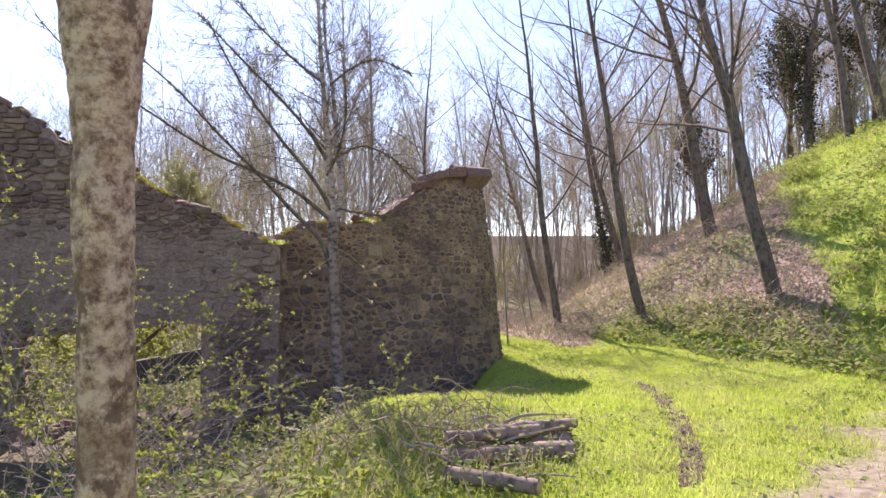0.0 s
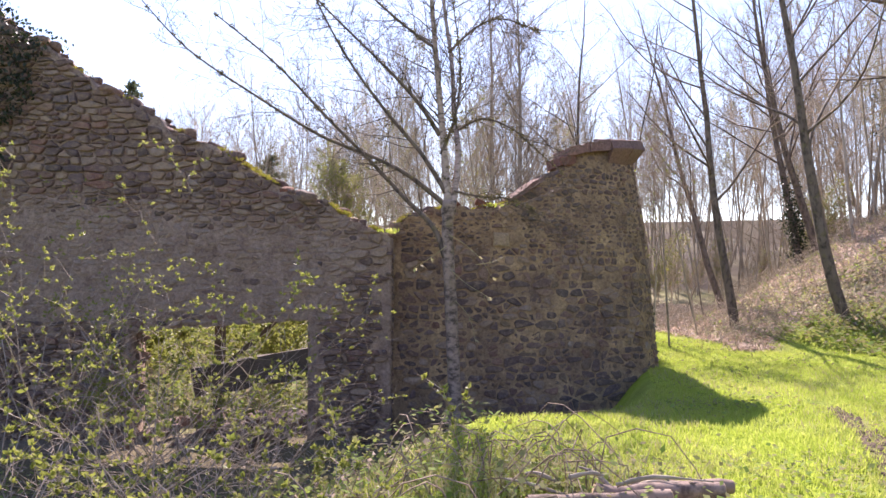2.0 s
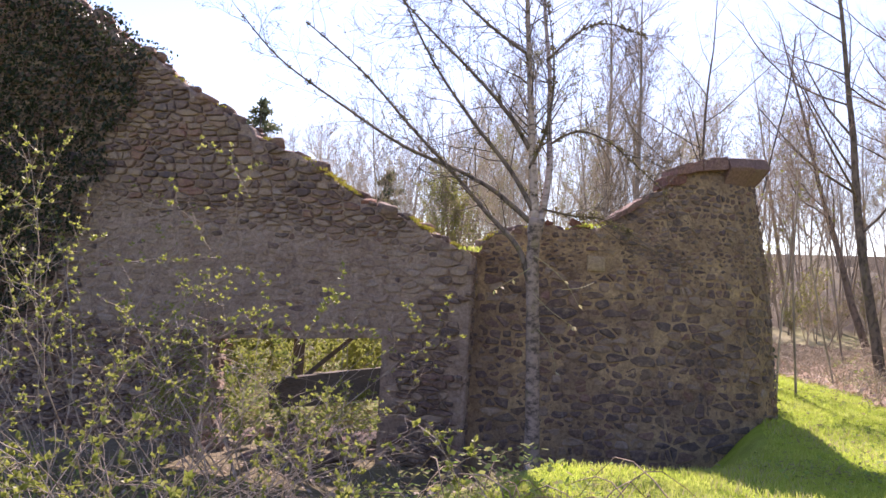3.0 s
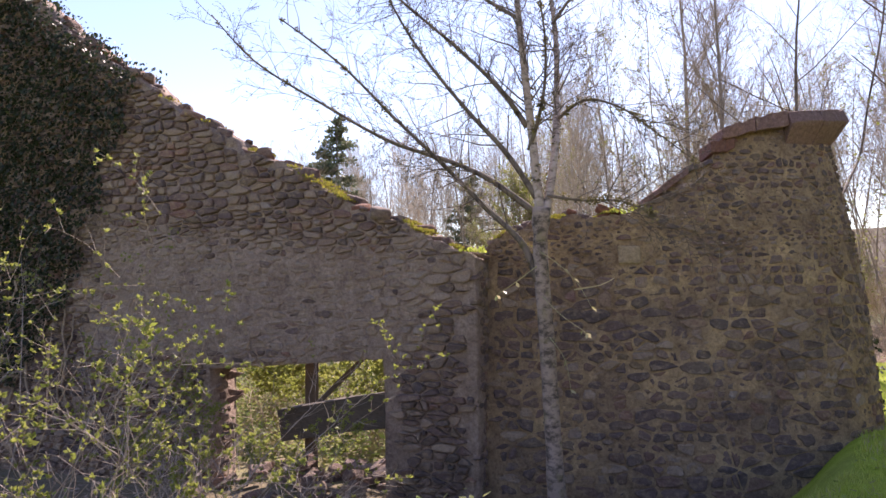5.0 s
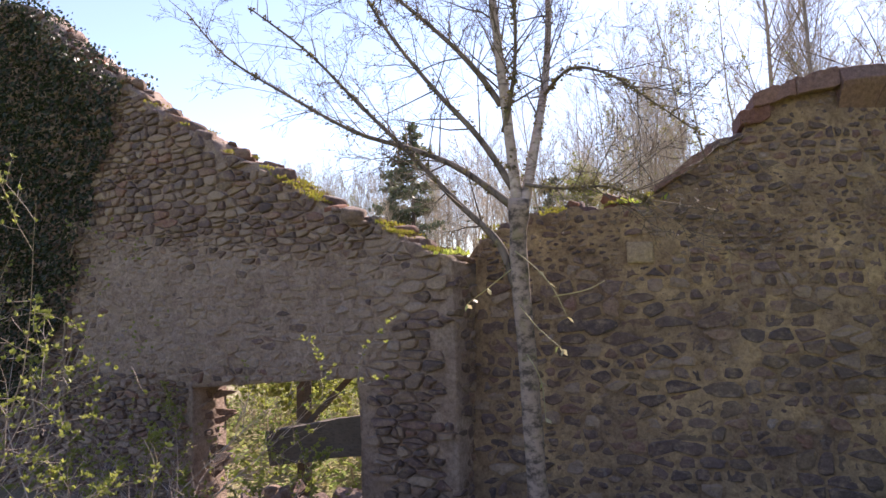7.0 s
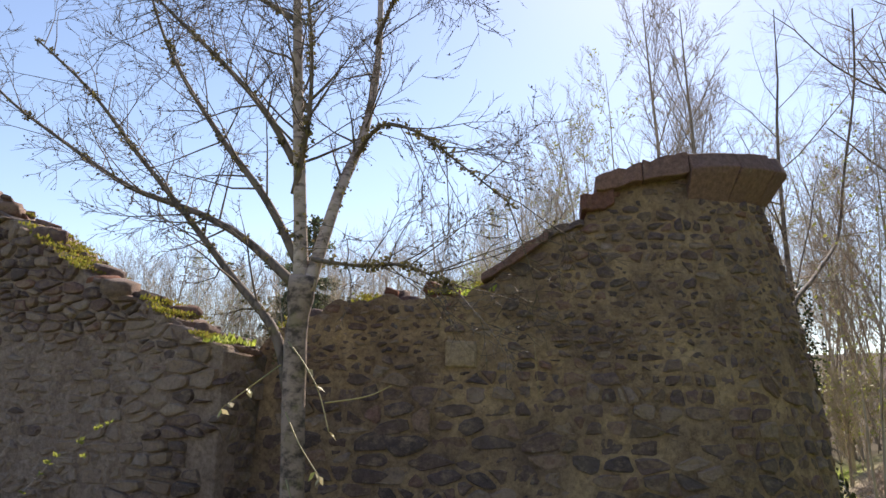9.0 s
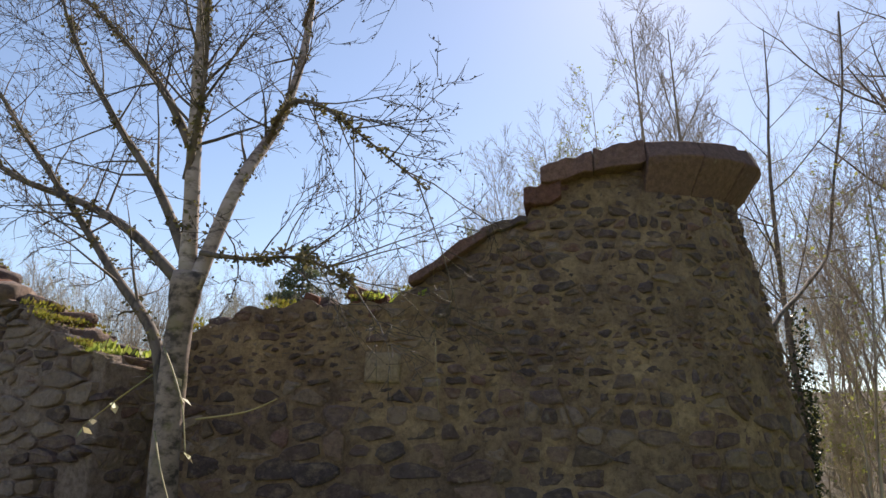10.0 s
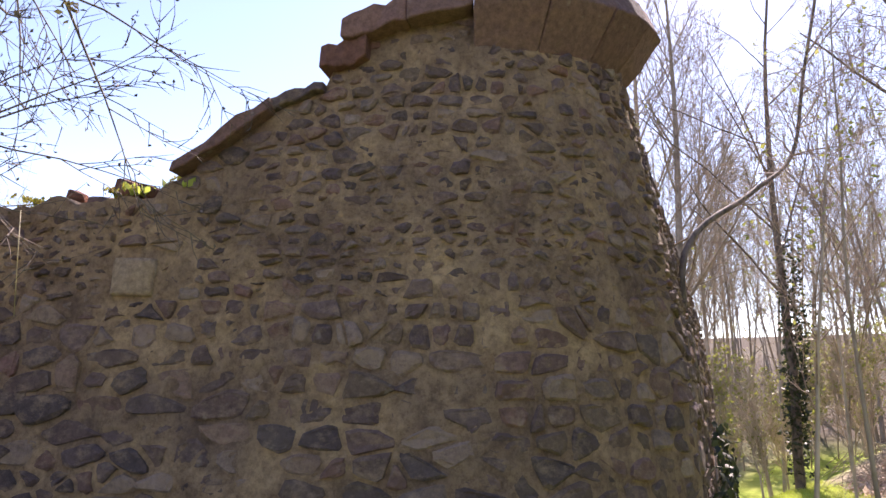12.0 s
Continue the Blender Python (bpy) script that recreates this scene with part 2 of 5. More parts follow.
def ground_material():
    m, nt, sh, out = material("meadow_ground")
    cov = nt.nodes.new("ShaderNodeAttribute")
    cov.attribute_name = "cover"
    sep = nt.nodes.new("ShaderNodeSeparateColor")
    nt.links.new(cov.outputs["Color"], sep.inputs[0])
    a, b, c = noise_of(nt, 30, 6, 0.7), noise_of(nt, 3.0, 5, 0.65), noise_of(nt, 9, 4, 0.6)
    soil = ramp(nt, a, [(0.3, (0.08, 0.06, 0.045)), (0.55, (0.19, 0.145, 0.11)), (0.75, (0.30, 0.24, 0.185))])
    turf = ramp(nt, b, [(0.3, (0.26, 0.36, 0.04)), (0.5, (0.36, 0.47, 0.06)), (0.7, (0.46, 0.52, 0.10))])
    turf = mixed(nt, 0.5, turf, ramp(nt, a, [(0.35, (0.6, 0.62, 0.5)), (0.65, (1, 1, 1))]), "MULTIPLY")
    litter = ramp(nt, c, [(0.3, (0.22, 0.165, 0.13)), (0.5, (0.40, 0.315, 0.26)), (0.7, (0.54, 0.44, 0.37))])
    col = mixed(nt, sep.outputs[0], soil, turf)
    col = mixed(nt, sep.outputs[1], col, litter)
    # darker brown for the distant ground, mixed in by the third cover channel
    far_brown = ramp(nt, c, [(0.3, (0.03, 0.024, 0.018)), (0.55, (0.07, 0.052, 0.04)), (0.75, (0.13, 0.10, 0.08))])
    col = mixed(nt, sep.outputs[2], col, far_brown)
    nt.links.new(col, sh.inputs["Base Color"])
    sh.inputs["Specular IOR Level"].default_value = 0.12
    sh.inputs["Roughness"].default_value = 0.95
    bump(nt, sh, a, 0.8, 0.04)
    return m


GROUND = ground_material()


# ---- ground ----
TOE = [(-60, 7.0), (0, 6.2), (8, 5.8), (12, 5.1), (15, 4.2), (17, 3.4), (19, 2.7), (22, 2.4), (25, 2.8), (28, 3.8), (34, 6.5), (60, 16)]
RUT = [(4.2, 1.5), (5.4, 1.95), (5.75, 2.06), (6.6, 2.3), (7.6, 2.57), (8.6, 2.72), (9.4, 2.74), (11, 2.55), (14, 1.9), (18, 0.7), (24, -2.0)]


def bank(x, y):
    """How far a point lies up the bank at the right of the path."""
    return (x - lerp_table(TOE, y)) * 0.9


def sunny(x, y):
    """The upper bank, kept as pasture."""
    return x > max(6.6, 2.4 + 0.38 * y) + 0.7 * noise.noise((x * 0.6, y * 0.6, 13.0))


def past_lawn(x, y):
    """Above 0 where the lawn has given way to dead leaves, beyond the rounded corner."""
    if x > 7:
        return -1.0
    n = 0.8 * noise.noise((x * 0.8, y * 0.8, 23.0))
    return min(y - 14.3 - 0.85 * (x - 1.5) + n, abs(x - lerp_table(RUT, y)) - 1.0 + 0.4 * n)


def bare_earth(x, y):
    """Above 0 on the worn earth at the inner side of the track."""
    return min(x - 1.75, 4.5 + 1.05 * (x - 2.0) - y) + 0.8 * noise.noise((x * 1.3, y * 1.3, 21.0)) + 0.4 * noise.noise((x * 4, y * 4, 2.0))


def height(x, y):
    d = bank(x, y)
    h = 0.10
    if d > -1:
        e = max(0.0, d + 0.6)
        rise = 0.13 * e * e if e < 2 else 0.52 + 0.70 * (e - 2)
        h += rise if e < 10.8 else 6.68 + 0.05 * (e - 10.8)
        h += min(1, e) * 0.35 * noise.noise((x * 0.45, y * 0.45, 3.1))
    # the hollow along the old wall, and its far side
    s = max(0.0, min(1.0, (-0.8 - x + 0.04 * (y - 5)) / 2.2)) * max(0.0, min(1.0, (y - 2.0) / 2.5))
    h -= 0.75 * s * s * (3 - 2 * s)
    w = max(0.0, min(1.0, (y - 8.4 - 0.45 * x) / 1.3)) * max(0.0, min(1.0, (1.0 - x) / 0.9)) * (1.0 if y < 13 else max(0.0, 1 - (y - 13) / 3))
    h -= 0.70 * w * w * (3 - 2 * w) * (1 - s)
    far = math.hypot(x, y - 10)
    if far > 16 and d < 2:
        h += (0.06 * (far - 16) + 0.05 * min(60.0, max(0.0, far - 30))) * min(1.0, (2 - d) / 4)
    h += 0.05 * noise.noise((x * 0.9, y * 0.9, 0.5)) + 0.02 * noise.noise((x * 3.1, y * 3.1, 1.5))
    q = abs(x - lerp_table(RUT, y))
    if q < 0.25 and 4.5 < y < 10:
        h -= 0.09 * (1 - q / 0.25) * (0.6 + 0.6 * noise.noise((x, y * 3, 4)))
    m = math.hypot((x - 0.2) / 1.5, (y - 5.6) / 1.0)
    if m < 1:
        h += 0.08 * (1 - m)
    return h


def build_ground():
    nx, ny = 210, 210
    sx = np.linspace(-1, 1, nx)
    gx = 1.0 + 12 * sx + 400 * np.sign(sx) * np.clip(np.abs(sx) - 0.55, 0, 1) ** 2.6 * 8
    gy = 9.0 + 14 * sx + 400 * np.sign(sx) * np.clip(np.abs(sx) - 0.55, 0, 1) ** 2.6 * 8
    verts, cover = [], []
    for y in gy:
        for x in gx:
            h = height(float(x), float(y)) if abs(x) < 120 and abs(y) < 140 else 8 + 0.06 * math.hypot(x, y) * 0.5
            verts.append((x, y, min(h, 30)))
            d = bank(x, y)
            n1 = noise.noise((x * 0.5, y * 0.5, 7.0))
            g = 0.95 + 0.5 * noise.noise((x * 1.7, y * 1.7, 2.0))
            q = abs(x - lerp_table(RUT, y))
            if q < 0.13 and 5 < y < 9.8:
                g *= 0.3
            lit = wood = 0.0
            worn = max(0.0, min(1.0, 0.3 + bare_earth(x, y))) if y < 9 else 0.0
            g *= 1 - 0.75 * worn
            if d > 0.2:
                lit = max(0, min(1, (d - 1.0) * 0.9)) * (0.85 + 0.6 * n1)
                if sunny(x, y) and y < 27:
                    lit *= 0.1
            lit = max(lit, 0.75 * worn)
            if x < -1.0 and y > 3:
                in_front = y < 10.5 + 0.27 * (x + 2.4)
                # the hollow's shade is put into the cover: little turf, mostly dark soil
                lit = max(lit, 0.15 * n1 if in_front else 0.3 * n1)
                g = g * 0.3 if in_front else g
            if past_lawn(x, y) > 0:
                lit = max(lit, min(1, past_lawn(x, y) * 1.5) * (0.7 + 0.5 * n1))
            # thin turf at the wall foot; its dark soil also carries the wall's shade
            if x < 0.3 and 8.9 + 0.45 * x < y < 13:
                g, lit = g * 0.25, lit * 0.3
            # past 22 m the cover fades over to the darker brown
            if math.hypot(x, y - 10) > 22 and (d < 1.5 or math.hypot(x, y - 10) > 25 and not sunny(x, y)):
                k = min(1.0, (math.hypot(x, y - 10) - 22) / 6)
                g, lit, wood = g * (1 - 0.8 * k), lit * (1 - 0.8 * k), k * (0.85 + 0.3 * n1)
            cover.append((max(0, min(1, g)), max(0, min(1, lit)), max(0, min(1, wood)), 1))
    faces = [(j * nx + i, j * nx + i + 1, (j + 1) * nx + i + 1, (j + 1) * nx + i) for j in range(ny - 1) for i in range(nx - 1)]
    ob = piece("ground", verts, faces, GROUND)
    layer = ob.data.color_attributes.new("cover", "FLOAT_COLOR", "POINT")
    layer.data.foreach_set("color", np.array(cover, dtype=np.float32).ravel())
    return tagged(ob, "rough meadow ground with a rutted grassy track and leafy bank", "ground", "", "structure")


build_ground()

# ---- the ruined walls ----
L_START, L_DIR, L_OUT = Vector((-2.4, 10.0)), Vector((-0.965, -0.263)), Vector((0.263, -0.965))
L_TOP = [(0.0, 2.08), (0.25, 2.15), (0.88, 2.50), (1.2, 2.60), (1.55, 2.76), (1.92, 2.98), (2.37, 3.27), (2.93, 3.42), (3.14, 3.64), (3.45, 3.86),
         (3.78, 4.00), (4.05, 4.18), (4.6, 4.60), (5.35, 5.05), (6.05, 5.6), (6.8, 6.2), (7.7, 6.5), (8.3, 6.35), (9.6, 5.4), (10.5, 4.8)]
L_LENGTH, L_THICK = 10.5, 0.55
DOOR_A, DOOR_B = 1.09, 3.42                         # along the left wall


def left_place(u, z, d=0.0):
    p = L_START + L_DIR * u + L_OUT * d
    return Vector((p.x, p.y, z))


R_T = Vector((0.33, 11.685 + 0.165))
R_DIR, R_OUT = Vector((0.894, 0.447)), Vector((0.447, -0.894))
R_RADIUS, R_LEFT, R_THICK, R_BACK = 1.2, 3.25, 0.6, 3.5
R_CENTRE = R_T - R_OUT * R_RADIUS
R_TURN = radians(80)
R_ARC = R_RADIUS * R_TURN
R_LENGTH = R_LEFT + R_ARC + R_BACK
BATTER = 0.116
R_TOP = [(0.0, 2.08), (0.13, 2.2), (0.38, 2.37), (0.64, 2.47), (1.05, 2.51), (1.68, 2.50), (1.83, 2.60), (2.3, 2.93), (2.6, 3.08), (2.66, 3.2),
         (2.75, 3.36), (3.2, 3.44), (3.9, 3.50), (4.4, 3.58), (4.95, 3.68), (5.2, 3.66), (5.5, 3.3), (6.5, 2.9), (8.5, 2.2)]


def right_place(u, z, d=0.0):
    """The battered wall and its rounded corner: straight, then an arc, then straight back."""
    d = d - BATTER * (z - 1.3)
    if u < R_LEFT:
        p, out = R_T + R_DIR * (u - R_LEFT), R_OUT
    else:
        a = min(u - R_LEFT, R_ARC) / R_RADIUS
        c, s = math.cos(a), math.sin(a)
        out = Vector((R_OUT.x * c - R_OUT.y * s, R_OUT.x * s + R_OUT.y * c))
        p = R_CENTRE + out * R_RADIUS
        if u > R_LEFT + R_ARC:
            p = p + Vector((-out.y, out.x)) * (u - R_LEFT - R_ARC)
        w = max(0.0, min(1.0, (u - R_LEFT - 1.2) / 0.45))
        d += 0.085 * w * w * (3 - 2 * w) * math.sin(math.pi * max(0.0, min(1.0, (z - 0.2) / 3.1)))
    p = p + out * d
    return Vector((p.x, p.y, z))


def left_top(u):
    return lerp_table(L_TOP, u) - 0.04 + 0.09 * noise.noise((math.floor(u * 5.5 + 0.8 * noise.noise((u * 3, 1, 1))), 0.3, 9.0)) + 0.05 * noise.noise((u * 14.0, 0.3, 2.0))


def right_top(u):
    return lerp_table(R_TOP, u) + (0.05 if u < 1.8 else 0.015) * noise.noise((u * 6.0, 4.3, 9.0)) + 0.02 * noise.noise((u * 15.0, 4.3, 2.0))


def door_head(u):
    return 0.93 - 0.07 * (u - DOOR_A) + 0.02 * noise.noise((u * 8, 1, 1))


def left_coat(u, z):
    """How much of the old lime coat is left on the gable, 0 to 1."""
    edge = min(2.05 + 0.10 * u - z, (u - 0.30 - 0.62 * (2.0 - z)) if z < 2.0 else 9.0, z - 0.86, 5.4 - u)
    return max(0.0, min(1.0, 0.5 + 2.2 * (edge + 0.35 * noise.noise((u * 1.3, z * 1.6, 6.0)) + 0.16 * noise.noise((u * 4.2, z * 5.0, 2.0)))))


def left_bed(u, z):
    return -0.045 + 0.036 * left_coat(u, z)


def right_bed(u, z):
    return -0.014 + 0.014 * noise.noise((u * 2.1, z * 2.6, 8.0))


def slab(name, place, u0, u1, low, high, thick, parent, mat, bed, step=0.03, m=130):
    """A stretch of wall with a rough front, back, top, foot and ends."""
    n = max(2, int((u1 - u0) / step))
    verts, faces = [], []
    for side in (0, 1):
        for i in range(n + 1):
            u = u0 + (u1 - u0) * i / n
            lo, hi = low(u), high(u)
            for j in range(m + 1):
                z = lo + (hi - lo) * j / m
                k = 0.010 * noise.noise((u * 6, side, z * 7)) + 0.011 * noise.noise((u * 15, side, z * 19))
                d = bed(u, z) if side == 0 else -thick
                verts.append(place(u, z + (k if j == m else 0), d + k))
    off = (n + 1) * (m + 1)
    for i in range(n):
        for j in range(m):
            a, b = i * (m + 1) + j, (i + 1) * (m + 1) + j
            faces.append((a, a + 1, b + 1, b))
            faces.append((off + a, off + b, off + b + 1, off + a + 1))
        for j in (0, m):
            a, b = i * (m + 1) + j, (i + 1) * (m + 1) + j
            faces.append((a, b, off + b, off + a) if j == 0 else (a, off + a, off + b, b))
    for j in range(m):
        for i in (0, n):
            a = i * (m + 1) + j
            faces.append((a, off + a, off + a + 1, a + 1))
    return piece(name, verts, faces, mat, parent)


FOOT = -1.3
wall_left = thing("wall_west", (-6, 9, FOOT), "tall ruined rubble stone gable wall with a wide doorway", "wall", "", "structure")
wall_right = thing("wall_east", (0, 11.7, FOOT), "battered rubble stone wall with rounded corner and ragged top", "wall", "", "structure")


def under(parent, ob):
    ob.parent = parent
    ob.matrix_parent_inverse = Matrix.Translation(-parent.location)
    return ob


for name, u0, u1, low, high in (("masonry_core", 0.0, DOOR_A, lambda u: FOOT, left_top), ("masonry_core", DOOR_A, DOOR_B, door_head, left_top),
                                ("masonry_core", DOOR_B, L_LENGTH, lambda u: FOOT, left_top)):
    under(wall_left, slab(name, left_place, u0, u1, low, high, L_THICK, None, MORTAR, left_bed))
under(wall_right, slab("masonry_core", right_place, 0.0, R_LENGTH, lambda u: FOOT, right_top, R_THICK, None, MORTAR_OCHRE, right_bed))

# ---- trees ----
def turned(rng, d, angle):
    """d bent by an angle in a random direction."""
    a = d.orthogonal().normalized()
    a.rotate(Matrix.Rotation(rng.uniform(0, 2 * math.pi), 3, d))
    return (d * math.cos(angle) + a * math.sin(angle)).normalized()


def grow(rng, store, p, d, length, r, level, plan, fine=0.0028):
    """A branch and all that it bears. plan: for each level (segments, children, child length, child angle, wobble, lift, sides)."""
    segs, kids, share, angle, wobble, lift, sides = plan[level]
    pts, radii = [p.copy()], [r]
    step = length / segs
    end = 0.10 if level == 0 else 0.3
    for i in range(segs):
        d = (turned(rng, d, rng.uniform(0, wobble)) + Vector((0, 0, lift))).normalized()
        pts.append(pts[-1] + d * step)
        radii.append(r * (1 - (1 - end) * (i + 1) / segs))
    into = store[level]
    if level == 1 and store[0][2]:
        store[0][2].append(([], []))
        into = store[0][2][-1]
    tube(into[0], into[1], pts, radii, sides, cap=False)
    if level + 1 < len(plan):
        for k in range(kids):
            t = (0.3 if level == 0 else 0.15) + (0.98 - (0.3 if level == 0 else 0.15)) * (k + rng.random()) / kids
            i = min(segs - 1, int(t * segs))
            f = t * segs - i
            q = pts[i].lerp(pts[i + 1], f)
            axis = (pts[i + 1] - pts[i]).normalized()
            grow(rng, store, q, turned(rng, axis, rng.uniform(0.7, 1.2) * angle), length * share * rng.uniform(0.6, 1.2) * (1.25 - 0.75 * t if level == 0 else 1.1 - 0.5 * t),
                 max(fine, radii[i] * (0.38 if level == 0 else 0.5)), level + 1, plan, fine)


def bare_tree(name, seed, tall, r, plan, trunk_mat, twig_mat, lean=(0, 0), label="", category="tree", group="", leaves=None, split=False, fine=0.0028):
    rng = random.Random(seed)
    store = [([], [], [None] if split else []) for _ in plan]
    d = Vector((lean[0], lean[1], 1)).normalized()
    grow(rng, store, Vector((0, 0, -0.25)), d, tall, r, 0, plan, fine)
    top = thing(name, (0, 0, 0), label, category, group)
    piece("trunk", *store[0][:2], trunk_mat, top)
    for limb in store[0][2][1:]:
        piece("limb", *limb, trunk_mat, top)
    v, f = [], []
    for a, b, _ in store[1:]:
        o = len(v)
        v += a
        f += [tuple(i + o for i in q) for q in b]
    tagged(piece("crown", v, f, twig_mat, top), "", "", "", "stuff")
    if leaves:
        mat, count, size = leaves
        lv, lf = [], []
        tips = store[-1][0]
        for _ in range(count):
            q = rng.choice(tips)
            leaf_quad(lv, lf, rng, q + Vector((rng.uniform(-.03, .03), rng.uniform(-.03, .03), rng.uniform(-.03, .03))), size * rng.uniform(0.6, 1.3))
        tagged(piece("foliage", lv, lf, mat, top), "", "", "", "stuff")
    return top


def leaf_quad(verts, faces, rng, p, size, d=None, fold=0.25):
    """One pointed leaf, folded along its rib."""
    d = d or Vector((rng.gauss(0, 1), rng.gauss(0, 1), rng.gauss(0.25, 0.8))).normalized()
    a = d.orthogonal().normalized()
    a.rotate(Matrix.Rotation(rng.uniform(0, 6.28), 3, d))
    n = d.cross(a)
    b = len(verts)
    w = size * 0.3
    verts += [p, p + d * (size * 0.45) + a * w + n * (w * fold), p + d * size, p + d * (size * 0.45) - a * w + n * (w * fold)]
    faces += [(b, b + 1, b + 2), (b, b + 2, b + 3)]


# level: segments, children, child length, child angle, wobble, lift, sides
ALDER = [(12, 17, 0.36, 0.85, 0.09, 0.03, 8), (7, 9, 0.42, 0.75, 0.22, 0.04, 5), (4, 6, 0.5, 0.7, 0.3, 0.03, 3), (3, 0, 0, 0, 0.3, 0.02, 3)]
POPLAR = [(10, 26, 0.25, 0.55, 0.07, 0.05, 6), (5, 10, 0.45, 0.6, 0.18, 0.07, 4), (3, 6, 0.55, 0.6, 0.25, 0.06, 3), (2, 0, 0, 0, 0.25, 0.03, 3)]
SPINDLY = [(10, 18, 0.24, 0.65, 0.10, 0.04, 6), (4, 8, 0.45, 0.65, 0.24, 0.05, 4), (3, 6, 0.5, 0.65, 0.28, 0.04, 3), (2, 0, 0, 0, 0.25, 0.02, 3)]
WILLOW = [(6, 26, 0.55, 0.5, 0.12, 0.05, 6), (6, 12, 0.42, 0.5, 0.2, 0.05, 4), (3, 7, 0.5, 0.5, 0.25, 0.05, 3), (2, 0, 0, 0, 0.25, 0.05, 3)]


def stand(ob, x, y, turn=0.0, size=1.0):
    ob.matrix_basis = pose(x, y, height(x, y) - 0.02, 0, 0, turn) @ Matrix.Diagonal((size, size, size, 1))
    return ob


# the alders on the bank
for seed, x, y, tall, r, lean, dark in ((3, 8.0, 20.0, 12.5, 0.20, (-0.20, -0.02), 1), (4, 6.9, 14.0, 11.0, 0.165, (-0.22, 0.02), 1), (5, 5.1, 17.0, 11.5, 0.13, (-0.36, -0.05), 1),
                                        (6, 3.3, 19.2, 11.0, 0.12, (-0.20, 0.0), 1), (7, 8.7, 18.6, 10.0, 0.09, (-0.12, 0.03), 1), (8, 12.8, 21.0, 11.0, 0.15, (-0.12, 0), 1),
                                        (9, 13.6, 20.5, 11.0, 0.15, (-0.2, 0), 1), (10, 3.9, 25.0, 11.0, 0.12, (-0.25, 0.02), 1), (11, 7.0, 26.0, 12.0, 0.14, (-0.22, 0.02), 1)):
    tree = bare_tree("alder_tree", seed, tall, r, ALDER, BARK_DARK, TWIG, lean, "leaning bare alder with dark bark on the bank", "tree", "alders on the bank", None, True)
    stand(tree, x, y)

# two tall poplars seen over the cornice
for seed, x, y, tall, lean in ((13, -2.5, 22.6, 12.6, (-0.02, 0)), (14, -3.35, 23.2, 13.2, (-0.05, 0))):
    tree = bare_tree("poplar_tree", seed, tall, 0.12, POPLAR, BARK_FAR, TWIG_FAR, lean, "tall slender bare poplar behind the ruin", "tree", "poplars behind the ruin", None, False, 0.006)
    stand(tree, x, y)

# the woods behind
KINDS = []
for seed, plan, tall, r, leaves in ((21, POPLAR, 10.0, 0.055, None), (22, POPLAR, 10.0, 0.06, None), (23, SPINDLY, 10.0, 0.045, None), (24, SPINDLY, 10.0, 0.05, (LEAF_SPRING, 700, 0.06)),
                                    (25, POPLAR, 10.0, 0.055, (LEAF_SPRING, 1500, 0.06)), (26, ALDER, 10.0, 0.065, None)):
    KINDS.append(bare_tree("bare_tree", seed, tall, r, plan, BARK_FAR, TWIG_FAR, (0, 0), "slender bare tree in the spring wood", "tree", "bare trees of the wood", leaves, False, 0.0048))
REACH = [(-90, 30), (0, 38), (14, 38), (26, 36), (30, 29), (35, 19), (40, 17), (48, 14), (90, 13)]   # how high the wood stands, in degrees, by bearing
woods = random.Random(77)
placed = []
first = set()
tries = 0
while len(placed) < 180 and tries < 9000:
    tries += 1
    x, y = (woods.uniform(-34, 15), woods.uniform(15.0, 46)) if tries % 3 else (woods.uniform(5, 27), woods.uniform(21, 40))
    d = bank(x, y)
    bearing = math.degrees(math.atan2(2 - x, y - 8))
    if bearing > 75 or (y < 17.5 and x < 0.5) or -3.2 < d < 0.6 and y < 25 or (x > 9 and y < 23):
        continue
    if -2 < x < 14 and y < 36 and woods.random() < 0.4:
        continue
    if 3.5 < x < 14 and y < 30 and woods.random() < 0.72:
        continue
    if min((math.hypot(x - a, y - b) for a, b in placed), default=9) < 1.15:
        continue
    if len(placed) % 3 == 0 and not (-12 < x < 4 and y < 32) and x < 5:
        continue
    dist = math.hypot(x - 2, y - 8)
    top = 1.5 + dist * math.tan(radians(lerp_table(REACH, bearing))) - height(x, y)
    tall = min(woods.uniform(8.5, 13.5), top * woods.uniform(0.72, 1.0))
    if tall < 2.5:
        continue
    placed.append((x, y))
    k = woods.randrange(len(KINDS))
    turn, size = woods.uniform(0, 360), tall / 10.0
    at = pose(x, y, height(x, y) - 0.02, woods.uniform(-9, 9), woods.uniform(-12, 9), turn)
    if k not in first:
        first.add(k)
        KINDS[k].matrix_basis = at @ Matrix.Diagonal((size, size, size, 1))
    else:
        ob = copy_thing(KINDS[k], at)
        ob.scale = (size, size, size)

